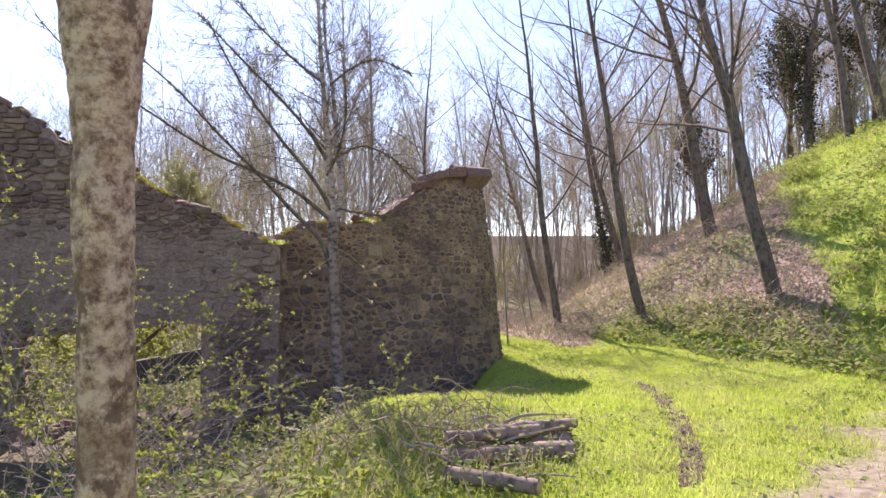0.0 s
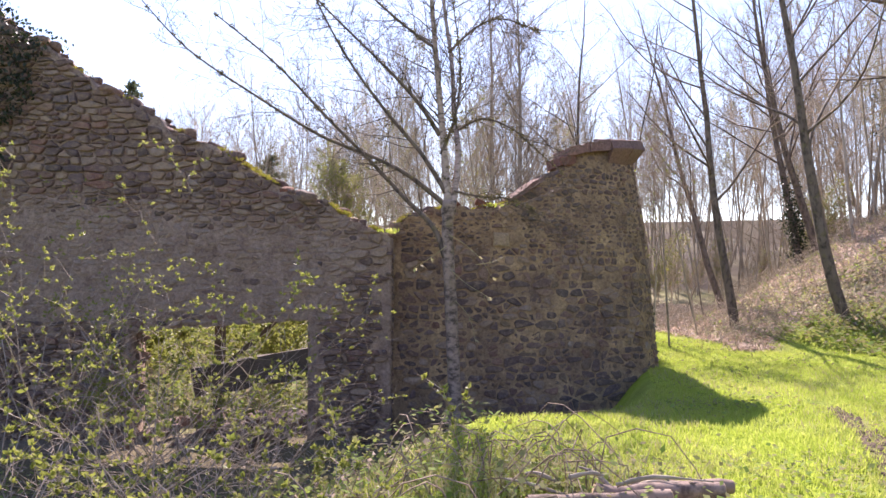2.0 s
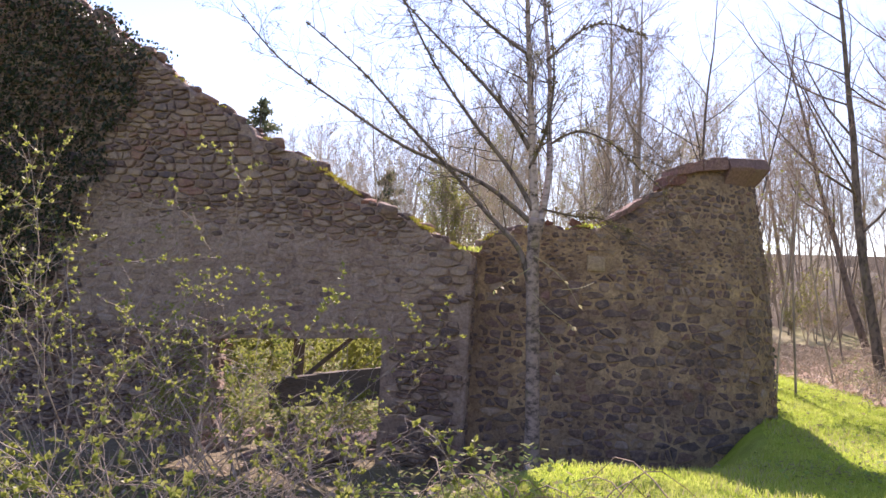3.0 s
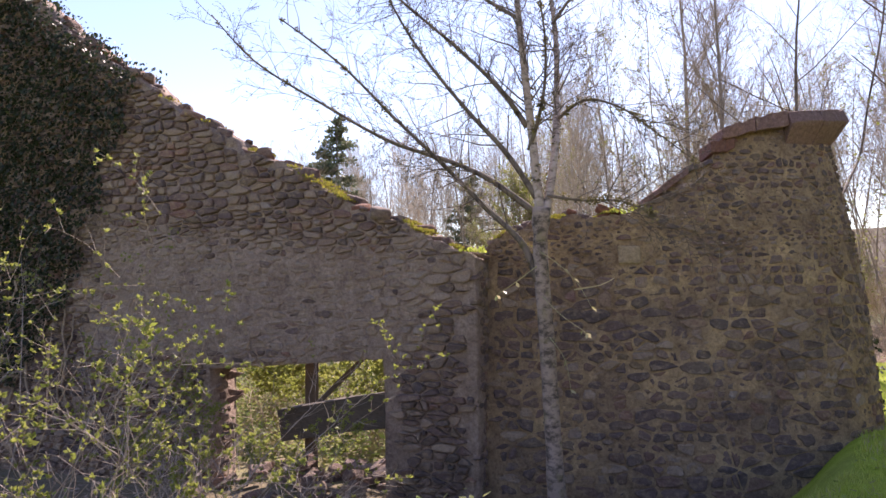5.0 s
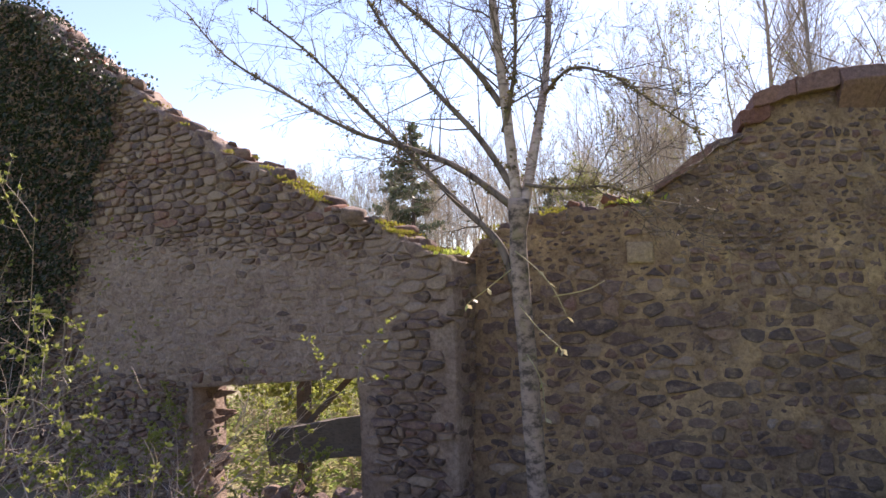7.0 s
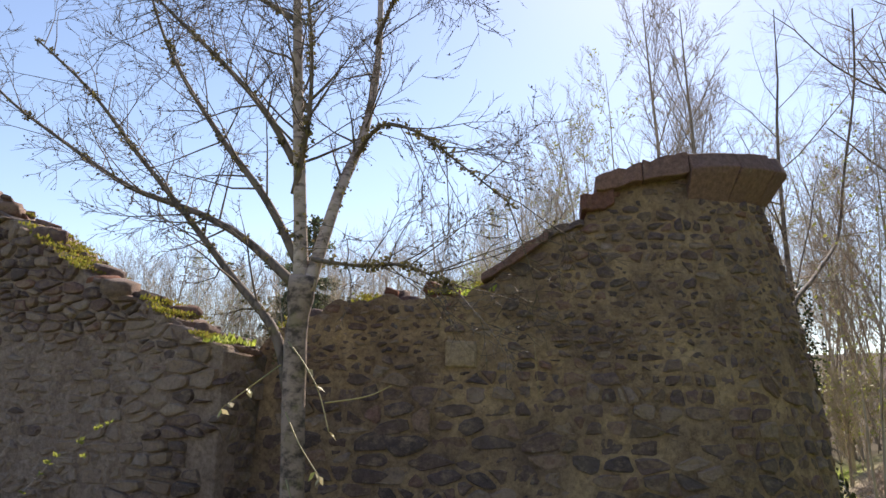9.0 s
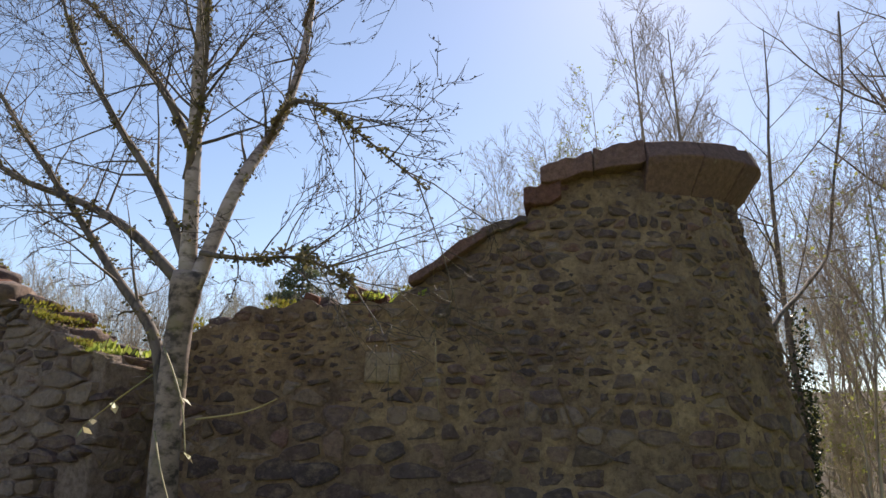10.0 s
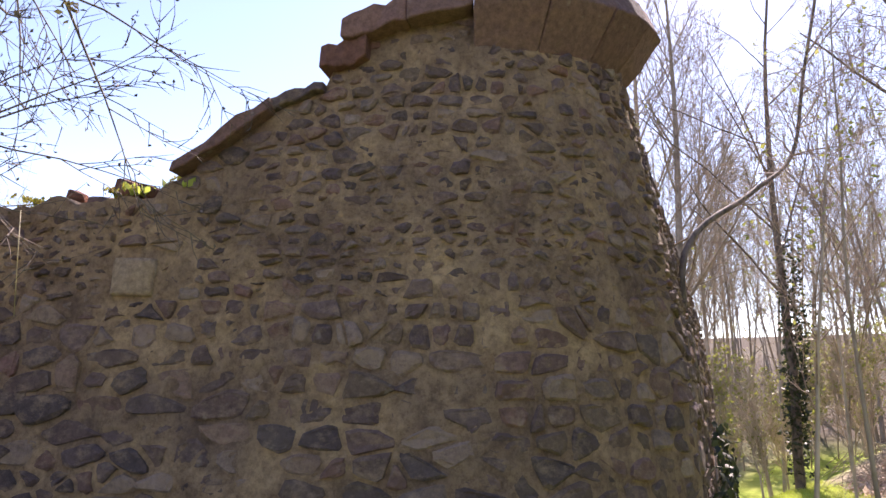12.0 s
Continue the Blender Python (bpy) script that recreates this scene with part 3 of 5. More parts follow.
# ---- the birch before the wall ----
birch = thing("birch_tree", (-1.55, 10.0, -0.7), "pale-barked forked birch with bare spring twigs beside the wall", "tree")
rb = random.Random(5)
BIRCH_LIMBS = [
    ("trunk", [(-1.50, 10.0, -0.75), (-1.55, 10.02, 0.3), (-1.60, 10.03, 1.3), (-1.64, 10.03, 2.0), (-1.62, 10.04, 2.5)], 0.088, 0.072),
    ("stem", [(-1.63, 10.04, 2.4), (-1.68, 10.02, 3.08), (-1.73, 10.0, 3.7), (-1.79, 9.99, 4.4), (-1.85, 9.98, 5.2), (-1.9, 10.0, 6.3), (-1.85, 10.1, 7.6)], 0.055, 0.018),
    ("stem", [(-1.58, 10.05, 2.4), (-1.55, 10.25, 3.1), (-1.70, 10.66, 3.8), (-1.80, 10.9, 4.6), (-1.98, 11.1, 5.7), (-2.0, 11.2, 6.8), (-2.1, 11.3, 7.8)], 0.05, 0.015),
    ("limb", [(-1.68, 10.02, 2.45), (-2.1, 9.91, 2.80), (-2.55, 9.79, 3.05), (-3.24, 9.6, 3.34), (-4.06, 9.38, 3.86), (-4.92, 9.14, 4.47), (-5.53, 8.98, 5.14)], 0.038, 0.007),
    ("limb", [(-1.66, 10.0, 1.75), (-1.82, 9.98, 2.15), (-2.2, 9.88, 2.55), (-2.65, 9.75, 3.05), (-3.2, 9.61, 3.62), (-3.83, 9.44, 4.3), (-4.6, 9.26, 4.95)], 0.042, 0.009),
    ("limb", [(-1.66, 10.02, 2.6), (-1.95, 9.95, 3.08), (-2.37, 9.83, 3.6), (-2.77, 9.72, 4.15), (-3.07, 9.64, 4.65), (-3.4, 9.6, 5.3)], 0.036, 0.008),
    ("limb", [(-1.74, 10.0, 3.35), (-2.0, 9.93, 3.76), (-2.4, 9.83, 4.22), (-3.05, 9.65, 4.88), (-3.53, 9.52, 5.39)], 0.034, 0.008),
    ("limb", [(-1.64, 10.5, 3.5), (-1.25, 10.35, 3.62), (-0.85, 10.27, 3.46), (-0.55, 10.33, 3.2), (-0.16, 10.43, 2.83)], 0.02, 0.004),
    ("limb", [(-1.56, 10.06, 2.62), (-1.22, 10.14, 2.55), (-0.85, 10.24, 2.52), (-0.55, 10.3, 2.35)], 0.018, 0.004),
    ("limb", [(-1.84, 10.9, 4.75), (-1.4, 10.7, 5.0), (-1.0, 10.6, 5.05), (-0.5, 10.55, 4.8)], 0.022, 0.004),
    ("limb", [(-1.8, 9.99, 4.5), (-2.3, 9.9, 4.9), (-2.9, 9.8, 5.5), (-3.3, 9.8, 6.1)], 0.026, 0.005),
    ("limb", [(-1.72, 10.0, 3.1), (-1.5, 9.9, 3.6), (-1.42, 9.8, 4.2), (-1.5, 9.7, 5.0)], 0.026, 0.005),
]
TWIGS = [(5, 6, 0.5, 0.75, 0.28, 0.0, 4), (4, 4, 0.5, 0.7, 0.32, 0.02, 3), (2, 0, 0, 0, 0.3, 0.03, 3)]
for name, pts, r0, r1 in BIRCH_LIMBS:
    line = smooth_line(pts, 5)
    n = len(line)
    radii = [r0 + (r1 - r0) * (i / (n - 1)) ** 0.8 for i in range(n)]
    if name == "trunk":
        radii = [r * (1 + 0.35 * max(0, 1 - i / 4)) * (1.28 if i >= n - 3 else 1) for i, r in enumerate(radii)]
    v, f = [], []
    tube(v, f, line, radii, 12 if r0 > 0.05 else 7, 0.06, rb)
    limb = under(birch, piece(name, v, f, BARK_DARK if name == "limb" else BARK_TRUNK if name == "trunk" else BARK_PALE))
    if name != "trunk":
        store = [([], [], []) for _ in range(3)]
        count = 34 if r0 > 0.05 else 26 if r0 > 0.024 else 15
        for k in range(count):
            t = 0.22 + 0.77 * (k + rb.random()) / count
            i = min(n - 2, int(t * (n - 1)))
            axis = (line[i + 1] - line[i]).normalized()
            d = (turned(rb, axis, rb.uniform(0.5, 1.1)) + Vector((0, 0, rb.uniform(-0.3, 0.4)))).normalized()
            grow(rb, store, line[i], d, rb.uniform(0.45, 1.05) * (1.3 if r0 > 0.06 else 1.0), max(0.0055, radii[i] * 0.32), 0, TWIGS)
        v, f = [], []
        for a, b, _ in store:
            o = len(v)
            v += a
            f += [tuple(q + o for q in g) for g in b]
        # swollen buds at the tips
        for q in rb.sample(store[2][0], min(260, len(store[2][0]))):
            leaf_quad(v, f, rb, q, 0.022, None, 0.5)
        lichen_v, lichen_f = [], []
        for k in range(int(46 * (1.5 if r0 > 0.04 else 1.0))):
            i = rb.randrange(2, n - 1)
            q = line[i].lerp(line[i + 1], rb.random()) if i + 1 < n else line[i]
            e = turned(rb, (line[i] - line[i - 1]).normalized(), 1.57)
            for _ in range(9):
                leaf_quad(lichen_v, lichen_f, rb, q + e * radii[i] * 0.9 + Vector((rb.gauss(0, 0.014), rb.gauss(0, 0.014), rb.gauss(0, 0.02))), rb.uniform(0.02, 0.045), None, 0.4)
        mossy = tagged(piece("lichen", lichen_v, lichen_f, LICHEN), "", "", "", "stuff")
        mossy.parent = limb
        tw = tagged(piece("fine_growth", v, f, BARK_DARK), "", "", "", "stuff")
        tw.parent = limb


# ---- the near trunk ----
near = thing("dead_tree_trunk", (-0.93, 1.87, 0.0), "flaking pale brown trunk patched with dark bark", "tree trunk")
rt = random.Random(9)
v, f = [], []
line = smooth_line([(-0.90, 1.87, -0.1), (-0.905, 1.87, 0.5), (-0.92, 1.87, 1.2), (-0.945, 1.87, 1.75), (-0.95, 1.87, 2.1), (-0.95, 1.87, 2.35)], 26)
n = len(line)
rad = [0.088 + 0.03 * max(0, 1 - 4.4 * i / n) - 0.016 * math.sin(min(1, 1.35 * i / n) * 3.14) + 0.05 * max(0, (i / n - 0.62) / 0.38) ** 1.6 for i in range(n)]
tube(v, f, line, rad, 44, 0.0, rt)
for k, q in enumerate(v):
    c = line[min(n - 1, k // 44)]
    e = Vector((q.x - c.x, q.y - c.y, 0))
    w = q * 9
    lift = 0.007 * noise.noise(w) + 0.006 * noise.noise((q.x * 40, q.y * 40, q.z * 22)) + 0.012 * max(0, noise.noise((q.x * 14, q.y * 14, q.z * 6 + 4)) - 0.25)
    v[k] = q + e.normalized() * lift
under(near, piece("trunk", v, f, BARK_FLAKE))
for pts, r in (([(-0.96, 1.87, 2.25), (-1.08, 1.9, 2.7), (-1.25, 1.95, 3.4), (-1.3, 2.0, 4.6)], 0.06), ([(-0.93, 1.87, 2.25), (-0.82, 1.85, 2.7), (-0.72, 1.8, 3.5), (-0.7, 1.7, 4.8)], 0.065)):
    v, f = [], []
    line = smooth_line(pts, 5)
    tube(v, f, line, [r * (1 - 0.6 * i / len(line)) for i in range(len(line))], 10, 0.05, rt)
    under(near, piece("fork_limb", v, f, BARK_FLAKE))


# ---- shrubs in the hollow ----
def leaf_tuft(verts, faces, rng, p, size):
    """A rosette of new leaves at a bud."""
    axis = Vector((rng.gauss(0, 0.6), rng.gauss(0, 0.6), 0.8)).normalized()
    for _ in range(rng.randint(5, 8)):
        leaf_quad(verts, faces, rng, p, size * rng.uniform(0.6, 1.25), turned(rng, axis, rng.uniform(0.4, 1.3)), 0.3)


def shrub(seed, place, stems, reach, spread, toward, leafy, label, size=0.034):
    """Arching stems with side twigs and tufts of new leaves towards their ends."""
    rng = random.Random(seed)
    top = thing("leafing_shrub", place, label, "shrub", "shrubs in the hollow")
    lv, lf = [], []
    for s in range(stems):
        a = rng.uniform(0, 2 * math.pi)
        d = Vector((math.cos(a) * spread + toward[0], math.sin(a) * spread + toward[1], 1.0)).normalized()
        store = [([], [], []) for _ in range(3)]
        p = Vector((rng.uniform(-0.35, 0.35), rng.uniform(-0.35, 0.35), -0.1))
        plan = [(10, 8, 0.38, 0.85, 0.2, -0.055, 6), (6, 4, 0.4, 0.8, 0.34, -0.02, 4), (3, 0, 0, 0, 0.3, 0.03, 3)]
        grow(rng, store, p, d, reach * rng.uniform(0.6, 1.15), 0.0085, 0, plan)
        v, f = [], []
        for b, c, _ in store:
            o = len(v)
            v += b
            f += [tuple(q + o for q in g) for g in c]
        piece("stem", v, f, STEM_PALE, top)
        bare = rng.random() < 0.25
        tips = store[1][0][::4] + store[2][0][::3]
        for q in tips:
            if rng.random() < leafy * (0.25 if bare else 1.0) * min(1.5, max(0.07, 3.6 * q.z / reach - 0.9)):
                leaf_tuft(lv, lf, rng, q, size)
    tagged(piece("leaves", lv, lf, LEAF_SPRING, top), "", "", "", "stuff")
    return top


for args in ((31, (-4.6, 6.5, -0.6), 12, 3.3, 0.42, (0.02, -0.05), 0.34, "tall arching shrub with fresh yellow-green leaves"),
             (32, (-3.4, 6.1, -0.6), 12, 2.6, 0.6, (0.12, 0.0), 0.34, "arching shrub with fresh yellow-green leaves"),
             (33, (-1.9, 4.9, -0.45), 11, 1.9, 0.7, (0.25, 0.0), 0.34, "low spreading shrub with fresh yellow-green leaves"),
             (34, (-1.2, 4.1, -0.25), 9, 1.35, 0.8, (0.2, 0.1), 0.34, "low spreading shrub with fresh yellow-green leaves"),
             (35, (-2.6, 4.3, -0.55), 11, 2.0, 0.7, (0.0, 0.0), 0.34, "arching shrub with fresh yellow-green leaves"),
             (36, (-5.9, 6.8, -0.6), 5, 3.0, 0.45, (0.0, 0.0), 0.25, "tall arching shrub with fresh yellow-green leaves"),
             (37, (-4.4, 5.2, -0.6), 6, 2.5, 0.55, (0.0, 0.0), 0.28, "tall arching shrub with fresh yellow-green leaves"),
             (38, (-4.5, 8.2, -0.6), 9, 1.7, 0.6, (0.0, 0.0), 0.5, "low leafing shrub before the doorway"),
             (39, (-3.9, 8.9, -0.65), 8, 1.3, 0.8, (0.0, 0.0), 0.6, "low leafing shrub before the doorway"),
             (40, (-5.2, 8.6, -0.65), 8, 1.5, 0.7, (0.0, 0.0), 0.5, "low leafing shrub before the doorway"),
             (41, (-3.1, 7.0, -0.65), 11, 2.7, 0.6, (0.05, 0.0), 0.34, "tangled shrub with mostly bare pale stems"),
             (42, (-2.3, 6.2, -0.55), 9, 1.5, 0.8, (0.1, 0.0), 0.40, "low spreading shrub with fresh yellow-green leaves")):
    shrub(*args)


# ---- logs ----
def log(a, b, r, label="cut log with grey bark lying on the pile"):
    a, b = Vector(a), Vector(b)
    rng = random.Random(int(a.x * 1000) + int(r * 9000))
    top = thing("cut_log", (a + b) / 2, label, "log", "logs of the pile")
    line = [a.lerp(b, i / 8) + Vector((0, rng.uniform(-0.01, 0.01), rng.uniform(-0.008, 0.008))) for i in range(9)]
    v, f = [], []
    tube(v, f, line, [r * rng.uniform(0.93, 1.07) for _ in line], 12, 0.05, rng, cap=False)
    under(top, piece("bark", v, f, BARK_LOG))
    for q, e in ((line[0], line[0] - line[1]), (line[-1], line[-1] - line[-2])):
        v, f = [], []
        e = e.normalized()
        tube(v, f, [q - e * 0.01, q + e * 0.006], [r * 0.9, r * 0.86], 12)
        under(top, piece("sawn_end", v, f, WOOD_END))
    return top


LOGS = [((0.02, 4.72, 0.17), (0.62, 4.45, 0.16), 0.055), ((0.0, 5.0, 0.19), (0.98, 5.25, 0.20), 0.08), ((0.05, 5.3, 0.20), (1.0, 5.5, 0.2), 0.065), ((0.15, 5.55, 0.19), (1.06, 5.75, 0.19), 0.07),
        ((0.02, 5.1, 0.33), (0.75, 5.42, 0.32), 0.05), ((0.35, 5.4, 0.32), (1.05, 5.62, 0.32), 0.05), ((0.55, 5.6, 0.31), (1.12, 5.8, 0.30), 0.045)]
for a, b, r in LOGS:
    log(a, b, r)
rl = random.Random(66)
for k in range(16):
    x, y = rl.uniform(-0.1, 0.55), rl.uniform(4.6, 5.9)
    z = 0.24 + 0.16 * rl.random() if 4.9 < y < 5.75 and x > 0 else height(x, y) + 0.03
    w = rl.uniform(-0.5, 0.5) + (3.14 if rl.random() < 0.5 else 0)
    s = rl.uniform(0.2, 0.5)
    p, q = Vector((x, y, z)), Vector((x + math.cos(w) * s, y + math.sin(w) * s * 0.6, z + rl.uniform(-0.05, 0.14)))
    stick = thing("dead_branch", p, "thin dead branch lying on the log pile", "branch", "dead branches on the log pile")
    v, f = [], []
    m = p.lerp(q, 0.5) + Vector((rl.gauss(0, 0.04), rl.gauss(0, 0.04), 0.03))
    tube(v, f, smooth_line([p, m, q], 4), [rl.uniform(0.008, 0.02) * (1 - 0.07 * i) for i in range(9)], 6, 0.08, rl)
    under(stick, piece("stick", v, f, BARK_FAR if k % 2 else STEM_PALE))

# ---- cornice and slabs of the rounded wall ----
def wedge(name, place, u0, u1, profile0, profile1, mat, parent, label="", steps=6):
    """A block along the wall whose section goes from profile0 to profile1; profiles are (d, z)."""
    verts, faces = [], []
    n = len(profile0)
    for i in range(steps + 1):
        t = i / steps
        for (d0, z0), (d1, z1) in zip(profile0, profile1):
            d, z = d0 + (d1 - d0) * t, z0 + (z1 - z0) * t
            k = 0.022 * noise.noise((u0 * 7 + t * 5, d * 9, z * 9))
            verts.append(place(u0 + (u1 - u0) * t, z + k - 0.03, d + k))
    for i in range(steps):
        for k in range(n):
            k2 = (k + 1) % n
            faces.append((i * n + k, i * n + k2, (i + 1) * n + k2, (i + 1) * n + k))
    faces.append(tuple(range(n))[::-1])
    faces.append(tuple(steps * n + k for k in range(n)))
    ob = under(parent, piece(name, verts, faces, mat, None, label, smooth=False))
    mod = ob.modifiers.new("worn_edges", "BEVEL")
    mod.width, mod.segments = 0.007, 1
    return ob


cornice = thing("stone_cornice", (0.6, 12.6, 3.4), "overhanging cornice of reddish stone slabs on the rounded corner", "cornice")


def brow(over, low, high, lip):
    """A cornice block's section: a lip over a hollowed underside."""
    return [(-0.5, low), (-0.02, low), (over * 0.35, low + 0.10), (over * 0.8, high - lip - 0.05), (over, high - lip), (over - 0.05, high), (-0.5, high + 0.02)]


def flag(over, low, high):
    return [(-0.5, low), (over, low), (over + 0.01, high), (-0.5, high + 0.02)]


wedge("cornice_slab", right_place, 2.60, 2.86, flag(0.06, 3.19, 3.33), flag(0.06, 3.24, 3.38), BRICK, cornice)
wedge("cornice_slab", right_place, 2.72, 3.08, flag(0.10, 3.35, 3.47), flag(0.10, 3.41, 3.57), STONE_CAP, cornice)
wedge("cornice_slab", right_place, 3.085, 3.46, flag(0.11, 3.42, 3.58), flag(0.11, 3.46, 3.65), STONE_CAP, cornice)
for u0, u1, z0, z1, f0, f1 in ((3.465, 3.90, 3.63, 3.66, 3.26, 3.28), (3.905, 4.35, 3.65, 3.71, 3.28, 3.31), (4.355, 4.75, 3.70, 3.78, 3.31, 3.36), (4.755, 5.15, 3.78, 3.86, 3.36, 3.42)):
    wedge("cornice_block", right_place, u0, u1, brow(0.16 + 0.06 * (u0 - 3.465), f0, z0, 0.14), brow(0.16 + 0.06 * (u1 - 3.465), f1, z1, 0.14), STONE_CAP, cornice, "", 2)
slab_thing = thing("sloping_stone_slab", (-0.8, 11.5, 2.9), "flat reddish slab sloping along the broken wall top", "stone slab")
wedge("slab", right_place, 1.82, 2.34, [(-0.45, 2.63), (0.08, 2.62), (0.08, 2.69), (-0.45, 2.70)], [(-0.45, 2.97), (0.08, 2.96), (0.08, 3.05), (-0.45, 3.06)], STONE_CAP, slab_thing)
slab_two = thing("sloping_stone_slab", (-0.4, 11.7, 3.1), "flat reddish slab sloping along the broken wall top", "stone slab")
wedge("slab", right_place, 2.30, 2.62, [(-0.45, 2.98), (0.03, 2.98), (0.03, 3.05), (-0.45, 3.05)], [(-0.45, 3.08), (0.03, 3.08), (0.03, 3.14), (-0.45, 3.14)], STONE, slab_two)
for u, z, s in ((1.42, 2.55, 0.12), (1.55, 2.54, 0.09), (1.05, 2.55, 0.07)):
    bm = bmesh.new()
    bmesh.ops.create_cube(bm, size=1)
    bmesh.ops.bevel(bm, geom=bm.edges[:], offset=0.08, segments=2, affect="EDGES")
    c = right_place(u, z + s * 0.25, -0.16)
    bm.transform(pose(c.x, c.y, c.z, 8, 24, 20) @ Matrix.Diagonal((s * 1.5, s, s * 0.9, 1)))
    broken = thing("broken_brick", c, "broken red brick lying on the wall top", "brick", "broken bricks on the wall")
    under(broken, part("brick_body", bm, BRICK, None))

# ---- beams in the doorway ----
def beam(name, a, b, w, h, label, mat=TIMBER):
    a, b = Vector(a), Vector(b)
    top = thing(name, (a + b) / 2, label, "beam")
    bm = bmesh.new()
    bmesh.ops.create_cube(bm, size=1)
    bmesh.ops.subdivide_edges(bm, edges=bm.edges[:], cuts=5, use_grid_fill=True)
    for q in bm.verts:
        q.co += Vector((0, 0.05 * noise.noise(q.co * 4 + a), 0.06 * noise.noise(q.co * 5 + b)))
    bm.transform(Matrix.Diagonal(((b - a).length, w, h, 1)))
    d = (b - a).normalized()
    bm.transform(Matrix.Translation((a + b) / 2) @ d.to_track_quat("X", "Z").to_matrix().to_4x4())
    under(top, part("timber", bm, mat, None, "", False))
    return top


beam("fallen_beam", left_place(2.75, 0.02, -0.70), left_place(0.95, 0.36, -0.45), 0.30, 0.40, "heavy dark timber beam fallen across the doorway")
beam("leaning_pole", left_place(2.75, -0.1, -0.7), left_place(1.35, 1.15, -0.72), 0.055, 0.055, "thin bare pole leaning in the doorway")
beam("timber_post", left_place(2.52, -0.9, -0.9), left_place(2.50, 1.2, -0.9), 0.13, 0.12, "upright weathered post behind the doorway")
beam("door_lintel", left_place(3.45, 0.86, -0.28), left_place(0.85, 1.02, -0.28), 0.4, 0.11, "worn timber lintel over the doorway")


# ---- ivy on the gable ----
def ivy(name, place_at, inside, u_range, z_range, count, size, thick, seed, label):
    rng = random.Random(seed)
    c = place_at((u_range[0] + u_range[1]) / 2, z_range[0], 0)
    top = thing(name, c, label, "ivy")
    lv, lf = [], []
    made = 0
    while made < count:
        u, z = rng.uniform(*u_range), rng.uniform(*z_range)
        if not inside(u, z):
            continue
        made += 1
        lump = 0.5 + 0.5 * noise.noise((u * 1.3, z * 1.3, 5.0)) + 0.25 * noise.noise((u * 4, z * 4, 1.0))
        p = place_at(u, z, thick * max(0.05, lump) * rng.uniform(0.4, 1.0))
        leaf_quad(lv, lf, rng, p, size * rng.uniform(0.6, 1.3), Vector((rng.gauss(0.2, 0.5), rng.gauss(-0.5, 0.5), rng.gauss(-0.7, 0.5))).normalized(), 0.3)
    tagged(under(top, piece("leaves", lv, lf, LEAF_IVY)), "", "", "", "stuff")
    for k in range(14):
        u, z = rng.uniform(u_range[0] + 0.5, u_range[1]), z_range[0] - 0.5
        pts = []
        while z < z_range[1] and len(pts) < 20:
            if pts and not inside(u, z + 0.1) and z > z_range[0] + 1:
                break
            pts.append(place_at(u, z, 0.03))
            u, z = u + rng.uniform(-0.15, 0.12), z + rng.uniform(0.2, 0.4)
        if len(pts) > 3:
            v, f = [], []
            tube(v, f, pts, [0.022 * (1 - 0.7 * i / len(pts)) for i in range(len(pts))], 6)
            under(top, piece("stem", v, f, TWIG))
    return top


def gable_ivy(u, z):
    edge = lerp_table([(-0.6, 6.9), (0.9, 6.2), (1.95, 5.50), (3.2, 5.05), (4.0, 4.75), (4.6, 4.45), (7, 4.6)], z) + 0.22 * noise.noise((z * 2.2, 3, 3))
    return u > edge and z < lerp_table(L_TOP, u) + 0.22 + 0.2 * noise.noise((u * 2.4, 8, 8)) and z > 0.6 + 0.8 * noise.noise((u * 0.8, 2, 2))


def gable_place(u, z, d):
    over = z - lerp_table(L_TOP, u)
    return left_place(u, z, d if over < 0 else d - 0.5 * ((u * 7.13 + z * 3.7) % 1.0))


ivy("gable_ivy", gable_place, gable_ivy, (4.3, 10.3), (0.5, 7.0), 24000, 0.065, 0.30, 61, "thick dark ivy covering the gable and its top")


def corner_ivy(u, z):
    return z < 1.3 - 0.5 * (u - 5.9) ** 2 + 0.15 * noise.noise((u * 3, z * 3, 0))


ivy("corner_ivy", right_place, corner_ivy, (5.2, 7.2), (-0.2, 1.6), 1200, 0.07, 0.26, 62, "dark ivy clump low on the back of the corner")


# ---- moss and grass on the wall tops ----
def tufts(name, spots, mat, label, category, size, seed):
    rng = random.Random(seed)
    v, f = [], []
    for p in spots:
        for _ in range(5):
            a = rng.uniform(0, 6.28)
            d = Vector((math.cos(a) * 0.6, math.sin(a) * 0.6, 1)).normalized()
            leaf_quad(v, f, rng, p + Vector((rng.gauss(0, 0.02), rng.gauss(0, 0.02), 0)), size * rng.uniform(0.5, 1.4), d, 0.1)
    return tagged(piece(name, v, f, mat), label, category, "", "stuff")


